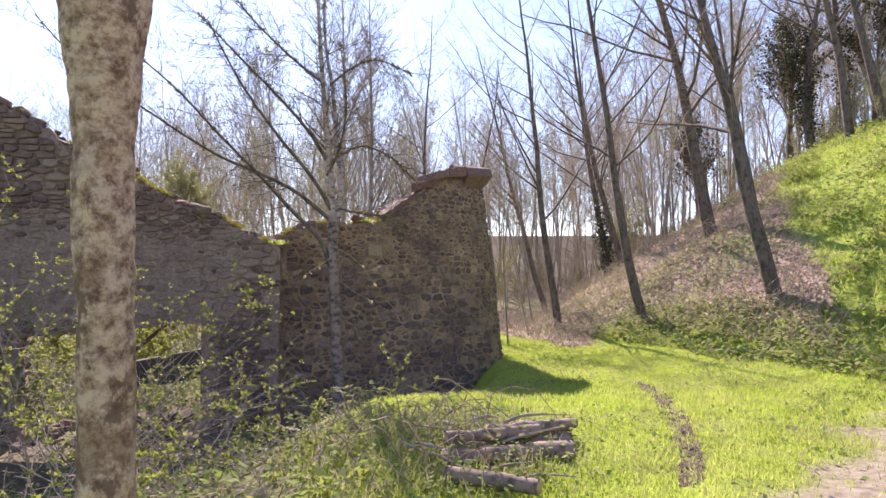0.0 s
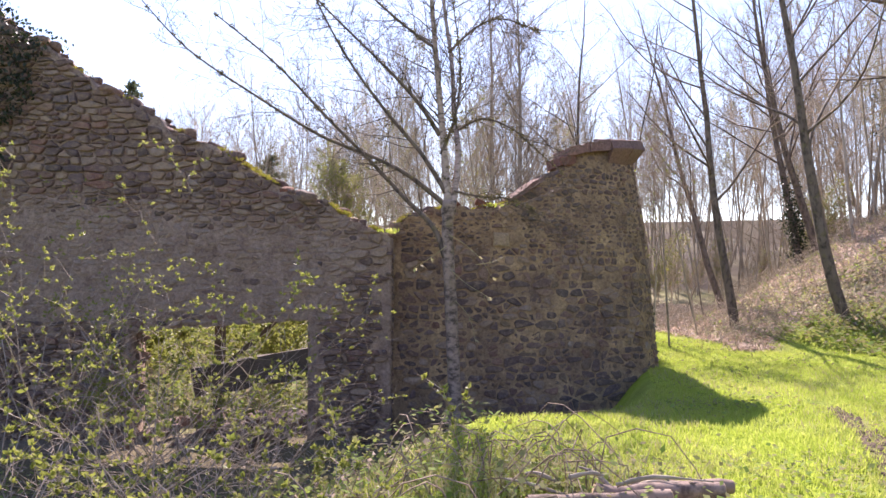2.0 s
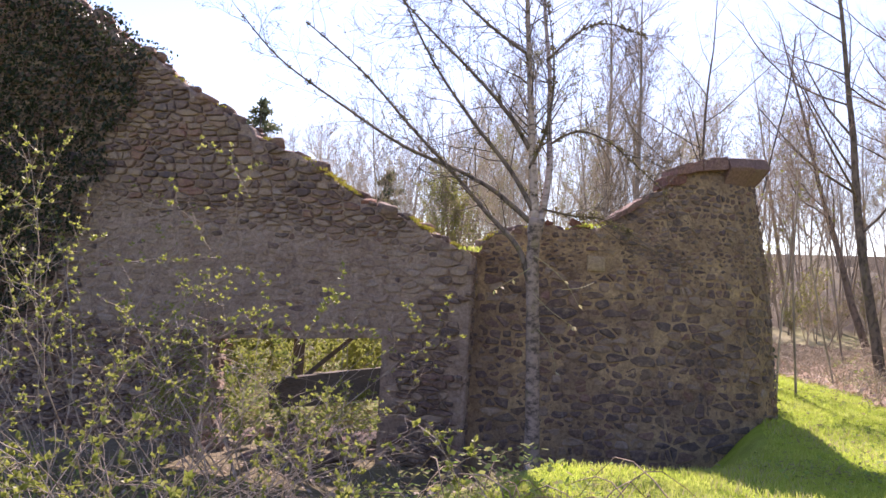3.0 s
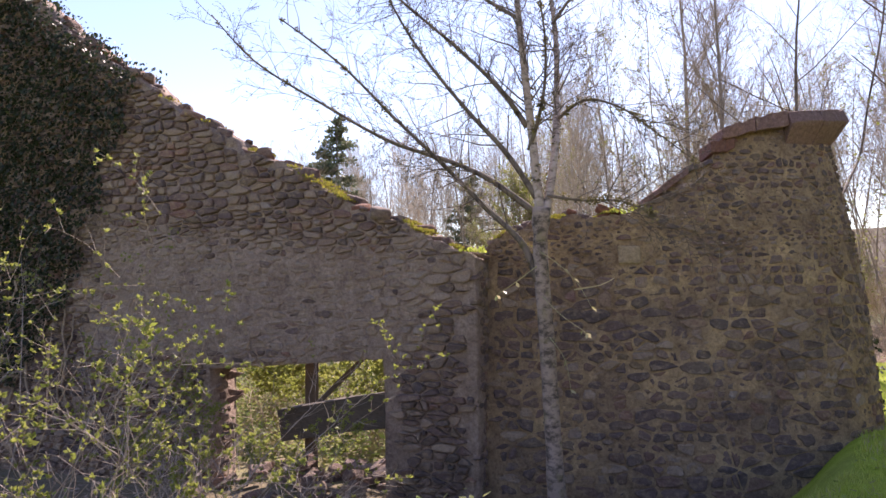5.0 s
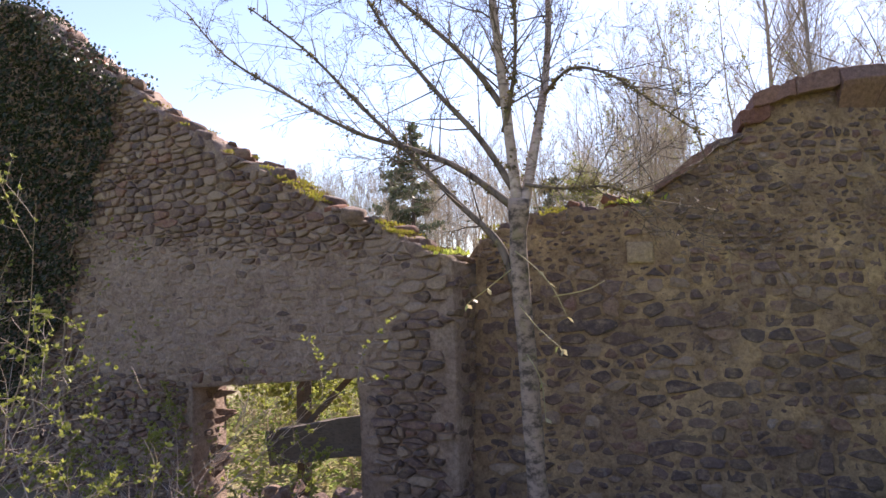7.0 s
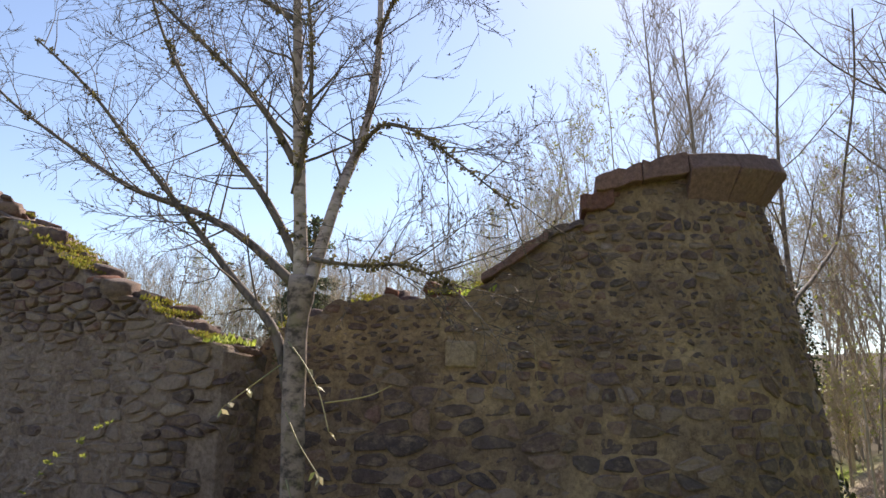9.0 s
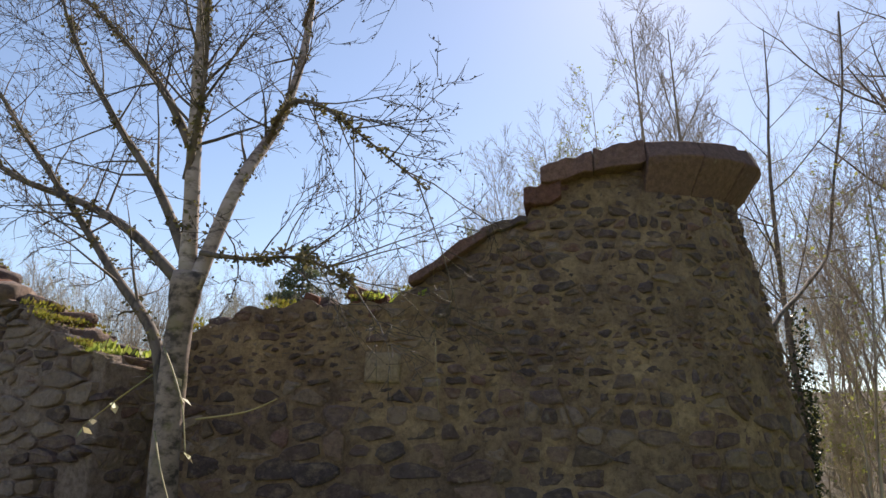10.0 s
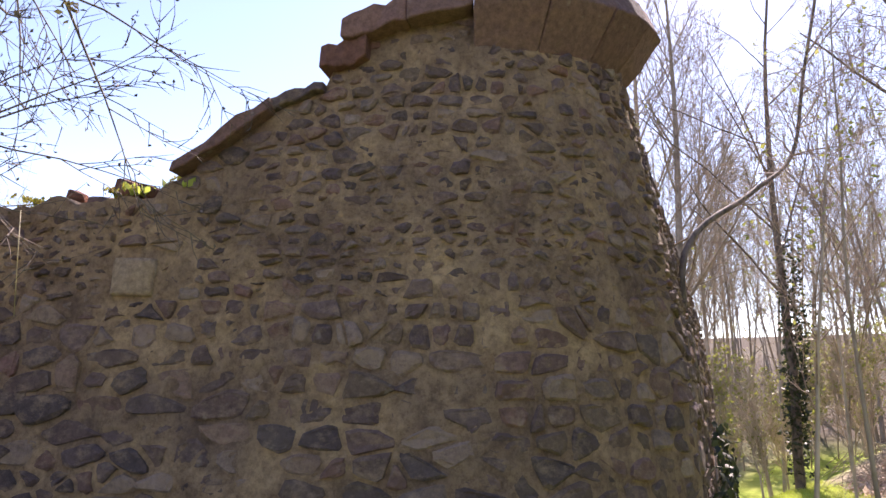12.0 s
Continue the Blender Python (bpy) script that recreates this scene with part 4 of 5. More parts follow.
rm = random.Random(88)
spots = [left_place(u, left_top(u) + 0.03, rm.uniform(-0.5, 0.03)) for u in (rm.triangular(0, 5, 0.15) for _ in range(2200)) if noise.noise((u * 3.1, 0.7, 0.2)) + 0.5 * noise.noise((u * 9.0, 0.2, 0.7)) > 0.12 + 0.07 * u]
spots += [right_place(u, right_top(u) + 0.03, rm.uniform(-0.5, 0.03)) for u in (rm.uniform(0, 1.8) for _ in range(900)) if noise.noise((u * 3.7, 3.7, 0.2)) > 0.15]
tufts("wall_moss", spots, MOSS, "yellow-green moss and small weeds on the wall tops", "moss", 0.028, 71)
spots = [right_place(rm.gauss(1.62, 0.09), 2.53, rm.uniform(-0.3, 0.05)) for _ in range(14)] + [left_place(rm.gauss(0.08, 0.1), left_top(0.1), rm.uniform(-0.4, 0.05)) for _ in range(14)]
tufts("wall_grass", spots, GRASS, "tufts of fresh grass growing on the wall top", "grass", 0.06, 72)

# ---- more trees ----
willow = bare_tree("budding_willow", 51, 4.2, 0.12, WILLOW, BARK_FAR, TWIG_FAR, (0, 0), "round-crowned willow hazed with pale new leaves", "tree", "budding willows", (LEAF_SPRING, 9000, 0.05), False, 0.006)
stand(willow, -8.8, 24.0, 0, 1.35)
for x, y, s, turn in ((-11.0, 24.6, 0.95, 80), (-13.4, 24.6, 0.9, 160), (-15.5, 22.5, 0.75, 220), (-6.0, 22.0, 0.7, 300)):
    c = copy_thing(willow, pose(x, y, height(x, y), 0, 0, turn))
    c.scale = (s, s, s)


def conifer(seed, tall):
    rng = random.Random(seed)
    top = thing("dark_conifer", (0, 0, 0), "dark green conifer standing behind the ruin", "conifer", "conifers behind the ruin")
    v, f = [], []
    tube(v, f, [(0, 0, -0.2), (0, 0, tall * 0.5), (0, 0, tall)], [0.16, 0.1, 0.02], 7)
    piece("trunk", v, f, BARK_DARK, top)
    lv, lf = [], []
    bv, bf = [], []
    for k in range(70):
        z = tall * (0.12 + 0.87 * (k + rng.random()) / 70)
        r = (1 - (z / tall)) ** 0.75 * tall * 0.36 * rng.uniform(0.65, 1.15) + 0.15
        a = rng.uniform(0, 6.28)
        tip = Vector((math.cos(a) * r, math.sin(a) * r, z + r * rng.uniform(-0.15, 0.25)))
        root = Vector((0, 0, z))
        tube(bv, bf, [root, root.lerp(tip, 0.5), tip], [0.03, 0.02, 0.006], 4)
        for _ in range(int(50 + 60 * r)):
            t = rng.uniform(0.15, 1.0)
            leaf_quad(lv, lf, rng, root.lerp(tip, t) + Vector((rng.gauss(0, 0.1), rng.gauss(0, 0.1), rng.gauss(0, 0.08))), rng.uniform(0.12, 0.26), None, 0.1)
    tagged(piece("bough", bv, bf, BARK_DARK, top), "", "", "", "stuff")
    tagged(piece("needles", lv, lf, CONIFER, top), "", "", "", "stuff")
    return top


fir = conifer(91, 10.2)
stand(fir, -20.9, 27.6)
for x, y, s in ((-23.6, 29.0, 0.8), (-17.0, 33.5, 0.75)):
    c = copy_thing(fir, pose(x, y, height(x, y), 0, 0, 70 * s))
    c.scale = (s, s, s)

# evergreen thicket at the top of the bank
holly = bare_tree("ivied_tree", 55, 5.0, 0.14, WILLOW, BARK_DARK, TWIG, (0, 0), "ivy-clad dark tree at the top of the bank", "tree", "ivied trees on the bank", (LEAF_IVY, 4200, 0.11))
stand(holly, 15.5, 24.0)
for x, y, s, turn in ((13.2, 25.5, 1.05, 60), (17.6, 23.0, 1.0, 130), (10.6, 28, 0.8, 200), (18.8, 26.5, 1.1, 20)):
    c = copy_thing(holly, pose(x, y, height(x, y), 0, 0, turn))
    c.scale = (s, s, s)

# shrubs behind the doorway, in the sun
for k, (x, y) in enumerate(((-4.6, 12.6), (-6.4, 12.9), (-5.6, 14.4), (-7.6, 13.6), (-4.2, 15.5), (-3.2, 13.6), (-8.8, 14.2), (-10.2, 14.9), (-6.9, 15.4), (-9.4, 16.4), (-5.4, 12.0), (-7.6, 11.7), (-8.7, 12.2), (-9.9, 12.7), (-11.3, 13.4), (-12.4, 14.6))):
    shrub(120 + k, (x, y, height(x, y)), 7, 1.9, 0.6, (0, 0), 0.85, "low leafy shrub growing behind the ruined wall", 0.065)

# saplings crowding the bank and the back of the rounded corner
for k, (x, y, tall, lean) in enumerate(((1.5, 15.6, 6.0, (-0.05, 0)), (1.15, 15.0, 5.0, (0.02, 0)), (2.4, 18.6, 6.0, (-0.22, 0)),
                                        (0.7, 19.5, 6.5, (-0.1, 0)), (2.9, 21.5, 7.5, (-0.15, 0)))):
    t = bare_tree("hazel_sapling", 140 + k, tall, 0.024, SPINDLY, BARK_FAR, TWIG, lean, "thin leaning bare sapling on the bank", "sapling", "saplings on the bank", (LEAF_SPRING, 260, 0.05) if k % 2 else None)
    stand(t, x, y)


# ---- ground cover ----
def scatter(name, count, area, accept, maker, mat, label, category, seed):
    rng = random.Random(seed)
    v, f = [], []
    made = tries = 0
    while made < count and tries < count * 8:
        tries += 1
        x, y = rng.uniform(area[0], area[1]), rng.uniform(area[2], area[3])
        if rng.random() > accept(x, y):
            continue
        made += 1
        maker(v, f, rng, Vector((x, y, height(x, y))))
    return tagged(piece(name, v, f, mat), label, category, "", "stuff")


def blades(low, high, n=3, spread=0.03):
    def make(v, f, rng, p):
        for _ in range(n):
            a, s = rng.uniform(0, 6.28), rng.uniform(low, high)
            lean = Vector((rng.gauss(0, 0.35), rng.gauss(0, 0.35), 1)) * s
            q = p + Vector((rng.gauss(0, spread), rng.gauss(0, spread), -0.01))
            w = Vector((math.cos(a), math.sin(a), 0)) * (0.004 + 0.03 * s)
            b = len(v)
            v += [q - w, q + w, q + lean]
            f.append((b, b + 1, b + 2))
    return make


def leaves_on(low, high, lift):
    def make(v, f, rng, p):
        w = rng.uniform(0, 6.28)
        s = rng.uniform(low, high)
        e = Vector((math.cos(w), math.sin(w), rng.gauss(0.1, 0.35)))
        g = Vector((-math.sin(w), math.cos(w), rng.gauss(0, 0.4))) * (0.33 * s)
        q = p + Vector((0, 0, 0.01 + lift * rng.random() ** 2))
        b = len(v)
        v += [q, q + e * (0.45 * s) + g, q + e * s, q + e * (0.45 * s) - g]
        f += [(b, b + 1, b + 2), (b, b + 2, b + 3)]
    return make


def meadow(x, y):
    if past_lawn(x, y) > 0.5 or bank(x, y) > 1.2 or x < -0.85 or (x < 0.2 and y > 9.0 + 0.45 * x and y < 13) or (10.6 < y < 15 and x < 0.95) or (y >= 15 and x < -1.5):
        return 0
    g = 0.75 + 0.6 * noise.noise((x * 1.7, y * 1.7, 2.0))
    q = abs(x - lerp_table(RUT, y))
    if y < 9:
        g *= max(0.06, min(1.0, 0.6 - 1.1 * bare_earth(x, y)))
    return g * (0.25 if q < 0.12 and y < 10 else 1) * (1.0 if y < 10 else 0.6)


def mound(x, y):
    return max(0, 1 - math.hypot((x + 0.1) / 1.3, (y - 5.8) / 1.6))


def brown_bank(x, y):
    d = bank(x, y)
    if past_lawn(x, y) > 0.3 and x > 0 and not sunny(x, y):
        return 0.8
    return 0 if d < 1.0 or sunny(x, y) else 0.75 + 0.6 * noise.noise((x * 0.5, y * 0.5, 7.0))


def green_bank(x, y):
    d = bank(x, y)
    if d < 0.1:
        return 0
    if past_lawn(x, y) > 1.0 and not sunny(x, y):
        return 0.12
    if d < 2.0:
        return 0.9
    if sunny(x, y):
        return 0.3 + 0.6 * noise.noise((x * 0.9, y * 0.9, 19.0))
    return 0.16 - 0.6 * noise.noise((x * 0.5, y * 0.5, 7.0))


def hollow(x, y):
    return 1 if x < -0.9 and y < 9.4 + 0.27 * (x + 2.4) else 0


def behind(x, y):
    return 1 if y > 11.2 + 0.27 * (x + 2.4) and (x < -1.2) else 0


scatter("meadow_grass", 62000, (-1.5, 7.0, 2.2, 24), meadow, blades(0.02, 0.075), GRASS, "bright fresh spring grass on the track", "grass", 201)
scatter("mound_grass", 800, (-1.6, 1.4, 4.0, 7.6), mound, blades(0.06, 0.22, 3, 0.04), STRAW, "dry and fresh grass tufts round the logs", "grass", 202)
scatter("mound_turf", 5000, (-1.6, 1.4, 4.0, 9.0), mound, blades(0.04, 0.13, 3, 0.04), GRASS, "fresh grass round the log pile", "grass", 209)
scatter("mound_weeds", 5500, (-1.8, 1.6, 4.0, 9.4), mound, leaves_on(0.025, 0.06, 0.14), LEAF_BRAMBLE, "small green weeds round the log pile", "weeds", 203)
scatter("meadow_weeds", 9000, (-0.85, 7.0, 2.6, 17), lambda x, y: meadow(x, y) * max(0, 0.25 + 0.9 * noise.noise((x * 0.8, y * 0.8, 17))), leaves_on(0.025, 0.065, 0.07), LEAF_BRAMBLE, "small broad-leaved weeds in the grass", "weeds", 223)
scatter("dry_leaves", 42000, (0, 14, 9, 30), brown_bank, leaves_on(0.05, 0.12, 0.06), LEAF_DRY, "dry brown leaves and dead bramble on the bank", "leaf litter", 204)
scatter("bank_plants", 34000, (2, 16, 5, 25), green_bank, leaves_on(0.05, 0.13, 0.22), LEAF_BRAMBLE, "low green plants covering the bank", "plants", 205)
scatter("bank_grass", 34000, (4, 18, 4, 27), lambda x, y: ((1 if sunny(x, y) else 0.08) * max(0.1, 0.7 + 0.9 * noise.noise((x * 0.7, y * 0.7, 31.0)))) if bank(x, y) > 0 else 0, blades(0.06, 0.18, 3, 0.05), GRASS, "fresh grass on the sunny bank", "grass", 206)
scatter("bank_tussocks", 9000, (6, 17, 6, 26), lambda x, y: max(0, 1.6 * noise.noise((x * 1.1, y * 1.1, 41.0)) - 0.1) if sunny(x, y) else 0, leaves_on(0.06, 0.15, 0.38), LEAF_BRAMBLE, "rank weedy tussocks on the sunny bank", "weeds", 225)
scatter("hollow_plants", 9000, (-7, -0.5, 2.8, 7.5), lambda x, y: max(0.0, 0.55 + 0.8 * noise.noise((x * 1.2, y * 1.2, 51.0))), leaves_on(0.03, 0.075, 0.35), LEAF_BRAMBLE, "low green plants under the shrubs", "plants", 227)
scatter("hollow_litter", 2200, (-9, 0, 3, 9.6), hollow, leaves_on(0.04, 0.09, 0.08), LEAF_DRY, "dead leaves in the shaded hollow", "leaf litter", 207)
scatter("ruin_plants", 28000, (-14, -1.2, 9, 18), behind, leaves_on(0.05, 0.12, 0.45), LEAF_BRAMBLE, "green undergrowth inside the ruin", "plants", 208)


def canes(name, count, area, accept, size, mat, label, seed):
    """Arching dead bramble canes."""
    rng = random.Random(seed)
    v, f = [], []
    made = tries = 0
    while made < count and tries < count * 9:
        tries += 1
        x, y = rng.uniform(area[0], area[1]), rng.uniform(area[2], area[3])
        if rng.random() > accept(x, y):
            continue
        made += 1
        a, s = rng.uniform(0, 6.28), size * rng.uniform(0.5, 1.3)
        d = Vector((math.cos(a), math.sin(a), 0))
        p = Vector((x, y, height(x, y)))
        pts = [p, p + d * (0.25 * s) + Vector((0, 0, 0.5 * s)), p + d * (0.65 * s) + Vector((0, 0, 0.62 * s)), p + d * (1.1 * s) + Vector((0, 0, 0.2 * s))]
        pts = [q + Vector((rng.gauss(0, 0.06), rng.gauss(0, 0.06), rng.gauss(0, 0.04))) for q in pts]
        tube(v, f, smooth_line(pts, 2), [0.007 * (1 - 0.1 * i) for i in range(7)], 3, cap=False)
    return tagged(piece(name, v, f, mat), label, "brambles", "", "stuff")


canes("bramble_canes", 3200, (0, 14, 10, 28), brown_bank, 0.62, TWIG_FAR, "tangled dead bramble canes on the bank", 211)
canes("ruin_canes", 300, (-12, -1.5, 11, 19), behind, 1.0, TWIG_FAR, "tangled dead canes inside the ruin", 212)
scatter("log_weeds", 900, (-0.15, 1.15, 4.35, 5.95), lambda x, y: max(0.0, 0.5 + noise.noise((x * 3, y * 3, 6.0))), leaves_on(0.025, 0.06, 0.36), LEAF_BRAMBLE, "green weeds growing up among the logs", "weeds", 226)
canes("mound_canes", 60, (-1.4, 0.6, 4.4, 7.0), mound, 0.55, TWIG, "thin dead stems round the log pile", 213)


def rut_clods(x, y):
    return 1 if abs(x - lerp_table(RUT, y) + 0.05 * noise.noise((y * 3, 1, 1))) < 0.10 else 0


def clod(v, f, rng, p):
    s = rng.uniform(0.015, 0.05)
    b = len(v)
    for k in range(6):
        a = k * 1.047
        v.append(p + Vector((math.cos(a) * s * rng.uniform(0.7, 1.3), math.sin(a) * s * rng.uniform(0.7, 1.3), -0.005)))
    v.append(p + Vector((0, 0, s * rng.uniform(0.5, 1.0))))
    f += [(b + k, b + (k + 1) % 6, b + 6) for k in range(6)]


scatter("rut_clods", 420, (1.4, 3.2, 4.8, 9.8), rut_clods, clod, GROUND, "brown soil clods along the wheel rut", "soil", 221)
scatter("track_straw", 5000, (-0.4, 6.0, 2.4, 13), lambda x, y: meadow(x, y) * max(0, 0.3 + noise.noise((x * 0.9, y * 0.9, 11))), blades(0.03, 0.09, 2, 0.03), STRAW, "dry straw among the fresh grass", "grass", 222)

# ---- brush between the trees ----
BRUSH = [(4, 14, 0.7, 0.45, 0.2, 0.05, 4), (5, 9, 0.42, 0.5, 0.22, 0.05, 3), (3, 6, 0.5, 0.6, 0.28, 0.04, 3), (2, 0, 0, 0, 0.25, 0.03, 3)]
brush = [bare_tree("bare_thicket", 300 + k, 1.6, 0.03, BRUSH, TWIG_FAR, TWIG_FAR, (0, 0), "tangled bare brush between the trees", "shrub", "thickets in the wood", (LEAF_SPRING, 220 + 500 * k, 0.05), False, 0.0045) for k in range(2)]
rk = random.Random(17)
done = 0
while done < 200:
    x, y = (rk.uniform(-26, 2), rk.uniform(15, 34)) if done % 3 else (rk.uniform(2, 24), rk.uniform(19, 34)) if done % 4 else (rk.uniform(-6, 4), rk.uniform(20, 33))
    dd = bank(x, y)
    if -2.2 < dd < 0.5 and y < 26 or (y < 17 and x > -2) or (0 < dd < 7 and x > 9) or (0 < dd < 10 and x > 1.5 and y < 31 and rk.random() < 0.85):
        continue
    s = rk.uniform(0.8, 1.7) * (0.75 if math.degrees(math.atan2(2 - x, y - 8)) > 40 else 1)
    if done < 2:
        stand(brush[done], x, y, rk.uniform(0, 360), s)
    else:
        o = copy_thing(brush[done % 2], pose(x, y, height(x, y) - 0.03, 0, 0, rk.uniform(0, 360)))
        o.scale = (s, s, s * rk.uniform(0.8, 1.2))
    done += 1

# brush and weeds along the crest of the bank
for k in range(26):
    y = rk.uniform(15.0, 27.0)
    x = lerp_table(TOE, y) + 11.3 + rk.uniform(-1.2, 2.6)
    s = rk.uniform(0.5, 1.25)
    o = copy_thing(brush[k % 2], pose(x, y, height(x, y) - 0.03, 0, 0, rk.uniform(0, 360)))
    o.scale = (s, s, s)

# ---- the far wood ----
FARPLAN = [(5, 15, 0.34, 0.65, 0.12, 0.04, 4), (3, 8, 0.5, 0.7, 0.25, 0.06, 3), (2, 0, 0, 0, 0.25, 0.04, 3)]
store = [([], [], []) for _ in range(3)]
rf = random.Random(23)
for k in range(560):
    w = radians(rf.uniform(-48, 75))
    dist = rf.uniform(30, 85)
    x, y = 1 - math.sin(w) * dist, 6 + math.cos(w) * dist
    tall = min(rf.uniform(9, 15), 1.5 + dist * math.tan(radians(lerp_table(REACH, math.degrees(w)))) * rf.uniform(0.75, 0.95) - height(x, y))
    if tall > 2:
        grow(rf, store, Vector((x, y, height(x, y) - 0.2)), Vector((rf.gauss(-0.03, 0.11), rf.gauss(0, 0.05), 1)).normalized(), tall, rf.uniform(0.04, 0.09), 0, FARPLAN, 0.009)
for k in range(240):
    w = radians(rf.uniform(-40, 50))
    dist = rf.uniform(22, 46)
    x, y = 1 - math.sin(w) * dist, 6 + math.cos(w) * dist
    if not sunny(x, y):
        grow(rf, store, Vector((x, y, height(x, y) - 0.2)), Vector((rf.gauss(0, 0.2), rf.gauss(0, 0.1), 1)).normalized(), rf.uniform(1.8, 3.6), 0.025, 0, FARPLAN, 0.006)
v, f = [], []
for p, q, _ in store:
    o = len(v)
    v += p
    f += [tuple(i + o for i in g) for g in q]
tagged(piece("far_wood", v, f, TWIG_DISTANT), "bare brown wood on the far slopes", "wood", "", "stuff")

# ---- sprays by the birch ----
spray = thing("dead_bramble_spray", (-1.5, 9.95, 1.7), "thin dead bramble sprays with pale curled leaves on the birch", "bramble")
rs = random.Random(4)
for pts, at in (([(-1.6, 9.93, 2.05), (-1.35, 9.85, 1.9), (-1.15, 9.8, 1.72), (-1.0, 9.75, 1.5)], (0.4, 0.6, 0.95)), ([(-1.58, 9.93, 1.6), (-1.35, 9.85, 1.42), (-1.05, 9.74, 1.26)], (0.9, 0.97)),
                ([(-1.25, 9.95, 1.66), (-1.05, 10.1, 1.7), (-0.93, 10.2, 1.77)], ()), ([(-1.62, 9.9, 1.9), (-1.8, 9.8, 1.75), (-2.0, 9.75, 1.62)], (0.5, 0.8, 1.0)), ([(-1.5, 9.9, 1.2), (-1.3, 9.8, 1.0), (-1.2, 9.7, 0.7)], (0.5, 0.9))):
    line = smooth_line(pts, 5)
    v, f = [], []
    tube(v, f, line, [0.006 * (1 - 0.6 * i / len(line)) for i in range(len(line))], 4)
    for t in at:
        for _ in range(2):
            leaf_quad(v, f, rs, line[min(len(line) - 1, int(t * len(line)))], 0.07, Vector((rs.gauss(0.4, 0.4), rs.gauss(0, 0.4), -0.5)).normalized())
    under(spray, piece("cane", v, f, STRAW))

# a straw hanging before the rounded wall
straw = thing("hanging_straw", (0.02, 10.31, 1.69), "thin pale straw hanging before the rubble wall", "straw")
v, f = [], []
tube(v, f, [(-0.16, 10.43, 2.82), (-0.04, 10.34, 2.4), (0.013, 10.30, 2.01)], [0.0004] * 3, 3)
tube(v, f, [(0.013, 10.30, 2.02), (0.02, 10.31, 1.85), (0.027, 10.32, 1.69)], [0.0014] * 3, 4)
under(straw, piece("strand", v, f, STRAW))

# a bent limb reaching past the rounded corner
bent = thing("bent_sapling", (0.75, 14.5, 0.0), "bent bare sapling behind the rounded corner", "sapling")
line = smooth_line([(0.72, 14.6, -0.2), (0.62, 14.5, 1.4), (0.60, 14.4, 2.5), (0.75, 15.6, 3.2), (0.9, 16.7, 3.85), (1.05, 16.8, 4.7), (1.3, 16.8, 5.9), (1.4, 16.8, 7.0)], 5)
v, f = [], []
tube(v, f, line, [0.03 * (1 - 0.6 * i / len(line)) for i in range(len(line))], 7, 0.06, rs)
under(bent, piece("stem", v, f, BARK_DARK))
store = [([], [], []) for _ in range(3)]
for k in range(26):
    i = rs.randrange(10, len(line) - 1)
    grow(rs, store, line[i], turned(rs, (line[i + 1] - line[i]).normalized(), rs.uniform(0.6, 1.1)), rs.uniform(0.5, 1.2), 0.008, 0, TWIGS)
v, f = [], []
for p, q, _ in store:
    o = len(v)
    v += p
    f += [tuple(i + o for i in g) for g in q]
tagged(under(bent, piece("fine_growth", v, f, TWIG)), "", "", "", "stuff")

# ---- fallen stones in the doorway ----
rr = random.Random(29)
for k in range(46):
    u, dd = rr.uniform(DOOR_A + 0.1, DOOR_B - 0.1), rr.uniform(-0.95, 0.35)
    s = rr.uniform(0.10, 0.26)
    top = -0.66 + 0.34 * max(0, 1 - ((u - 2.1) / 1.3) ** 2) * max(0, 1 - ((dd + 0.35) / 0.8) ** 2)
    p = left_place(u, 0, dd)
    bm = bmesh.new()
    bmesh.ops.create_icosphere(bm, subdivisions=2, radius=0.5)
    for q in bm.verts:
        for i in range(3):
            q.co[i] = math.copysign(min(abs(q.co[i]) * 1.4, 0.42), q.co[i])
        q.co *= 1 + 0.25 * noise.noise(q.co * 2.4 + Vector((k * 3.1, 0, 0)))
    z = rr.uniform(-0.66, max(-0.6, top))
    bm.transform(pose(p.x, p.y, z, rr.uniform(-30, 30), rr.uniform(-30, 30), rr.uniform(0, 360)) @ Matrix.Diagonal((s * 1.4, s, s * 0.75, 1)))
    fallen = thing("fallen_stone", (p.x, p.y, z), "rough fallen wall stone heaped in the doorway", "stone", "fallen stones in the doorway")
    under(fallen, part("stone_body", bm, STONE, None, "", False))


# ---- trunks wrapped in ivy ----
def ivied(seed, x, y, tall, r, low, high, lean):
    t = bare_tree("ivied_alder", seed, tall, r, ALDER, BARK_DARK, TWIG, lean, "bare alder with its trunk wrapped in dark ivy", "tree", "ivied alders", None, True)
    rng = random.Random(seed)
    v, f = [], []
    for _ in range(1500):
        z = rng.triangular(low, high, low + 0.4 * (high - low))
        w = rng.uniform(0, 6.28)
        e = r + abs(rng.gauss(0, r * 1.4)) * (0.6 + 0.9 * noise.noise((z * 1.5, w, seed)))
        leaf_quad(v, f, rng, Vector((math.cos(w) * e + lean[0] * z, math.sin(w) * e + lean[1] * z, z)), rng.uniform(0.06, 0.12), None, 0.3)
    tagged(piece("ivy_leaves", v, f, LEAF_IVY, t), "", "", "", "stuff")
    stand(t, x, y)


ivied(401, -0.6, 22.5, 11.0, 0.09, 0.0, 4.6, (0.04, 0.0))
ivied(402, 6.6, 27.0, 11.0, 0.15, 0.0, 3.5, (-0.08, 0.0))
ivied(403, 13.5, 24.5, 10.0, 0.18, 0.0, 5.5, (-0.1, 0.0))
ivied(404, 15.5, 25.5, 11.0, 0.18, 0.0, 6.0, (-0.05, 0.0))

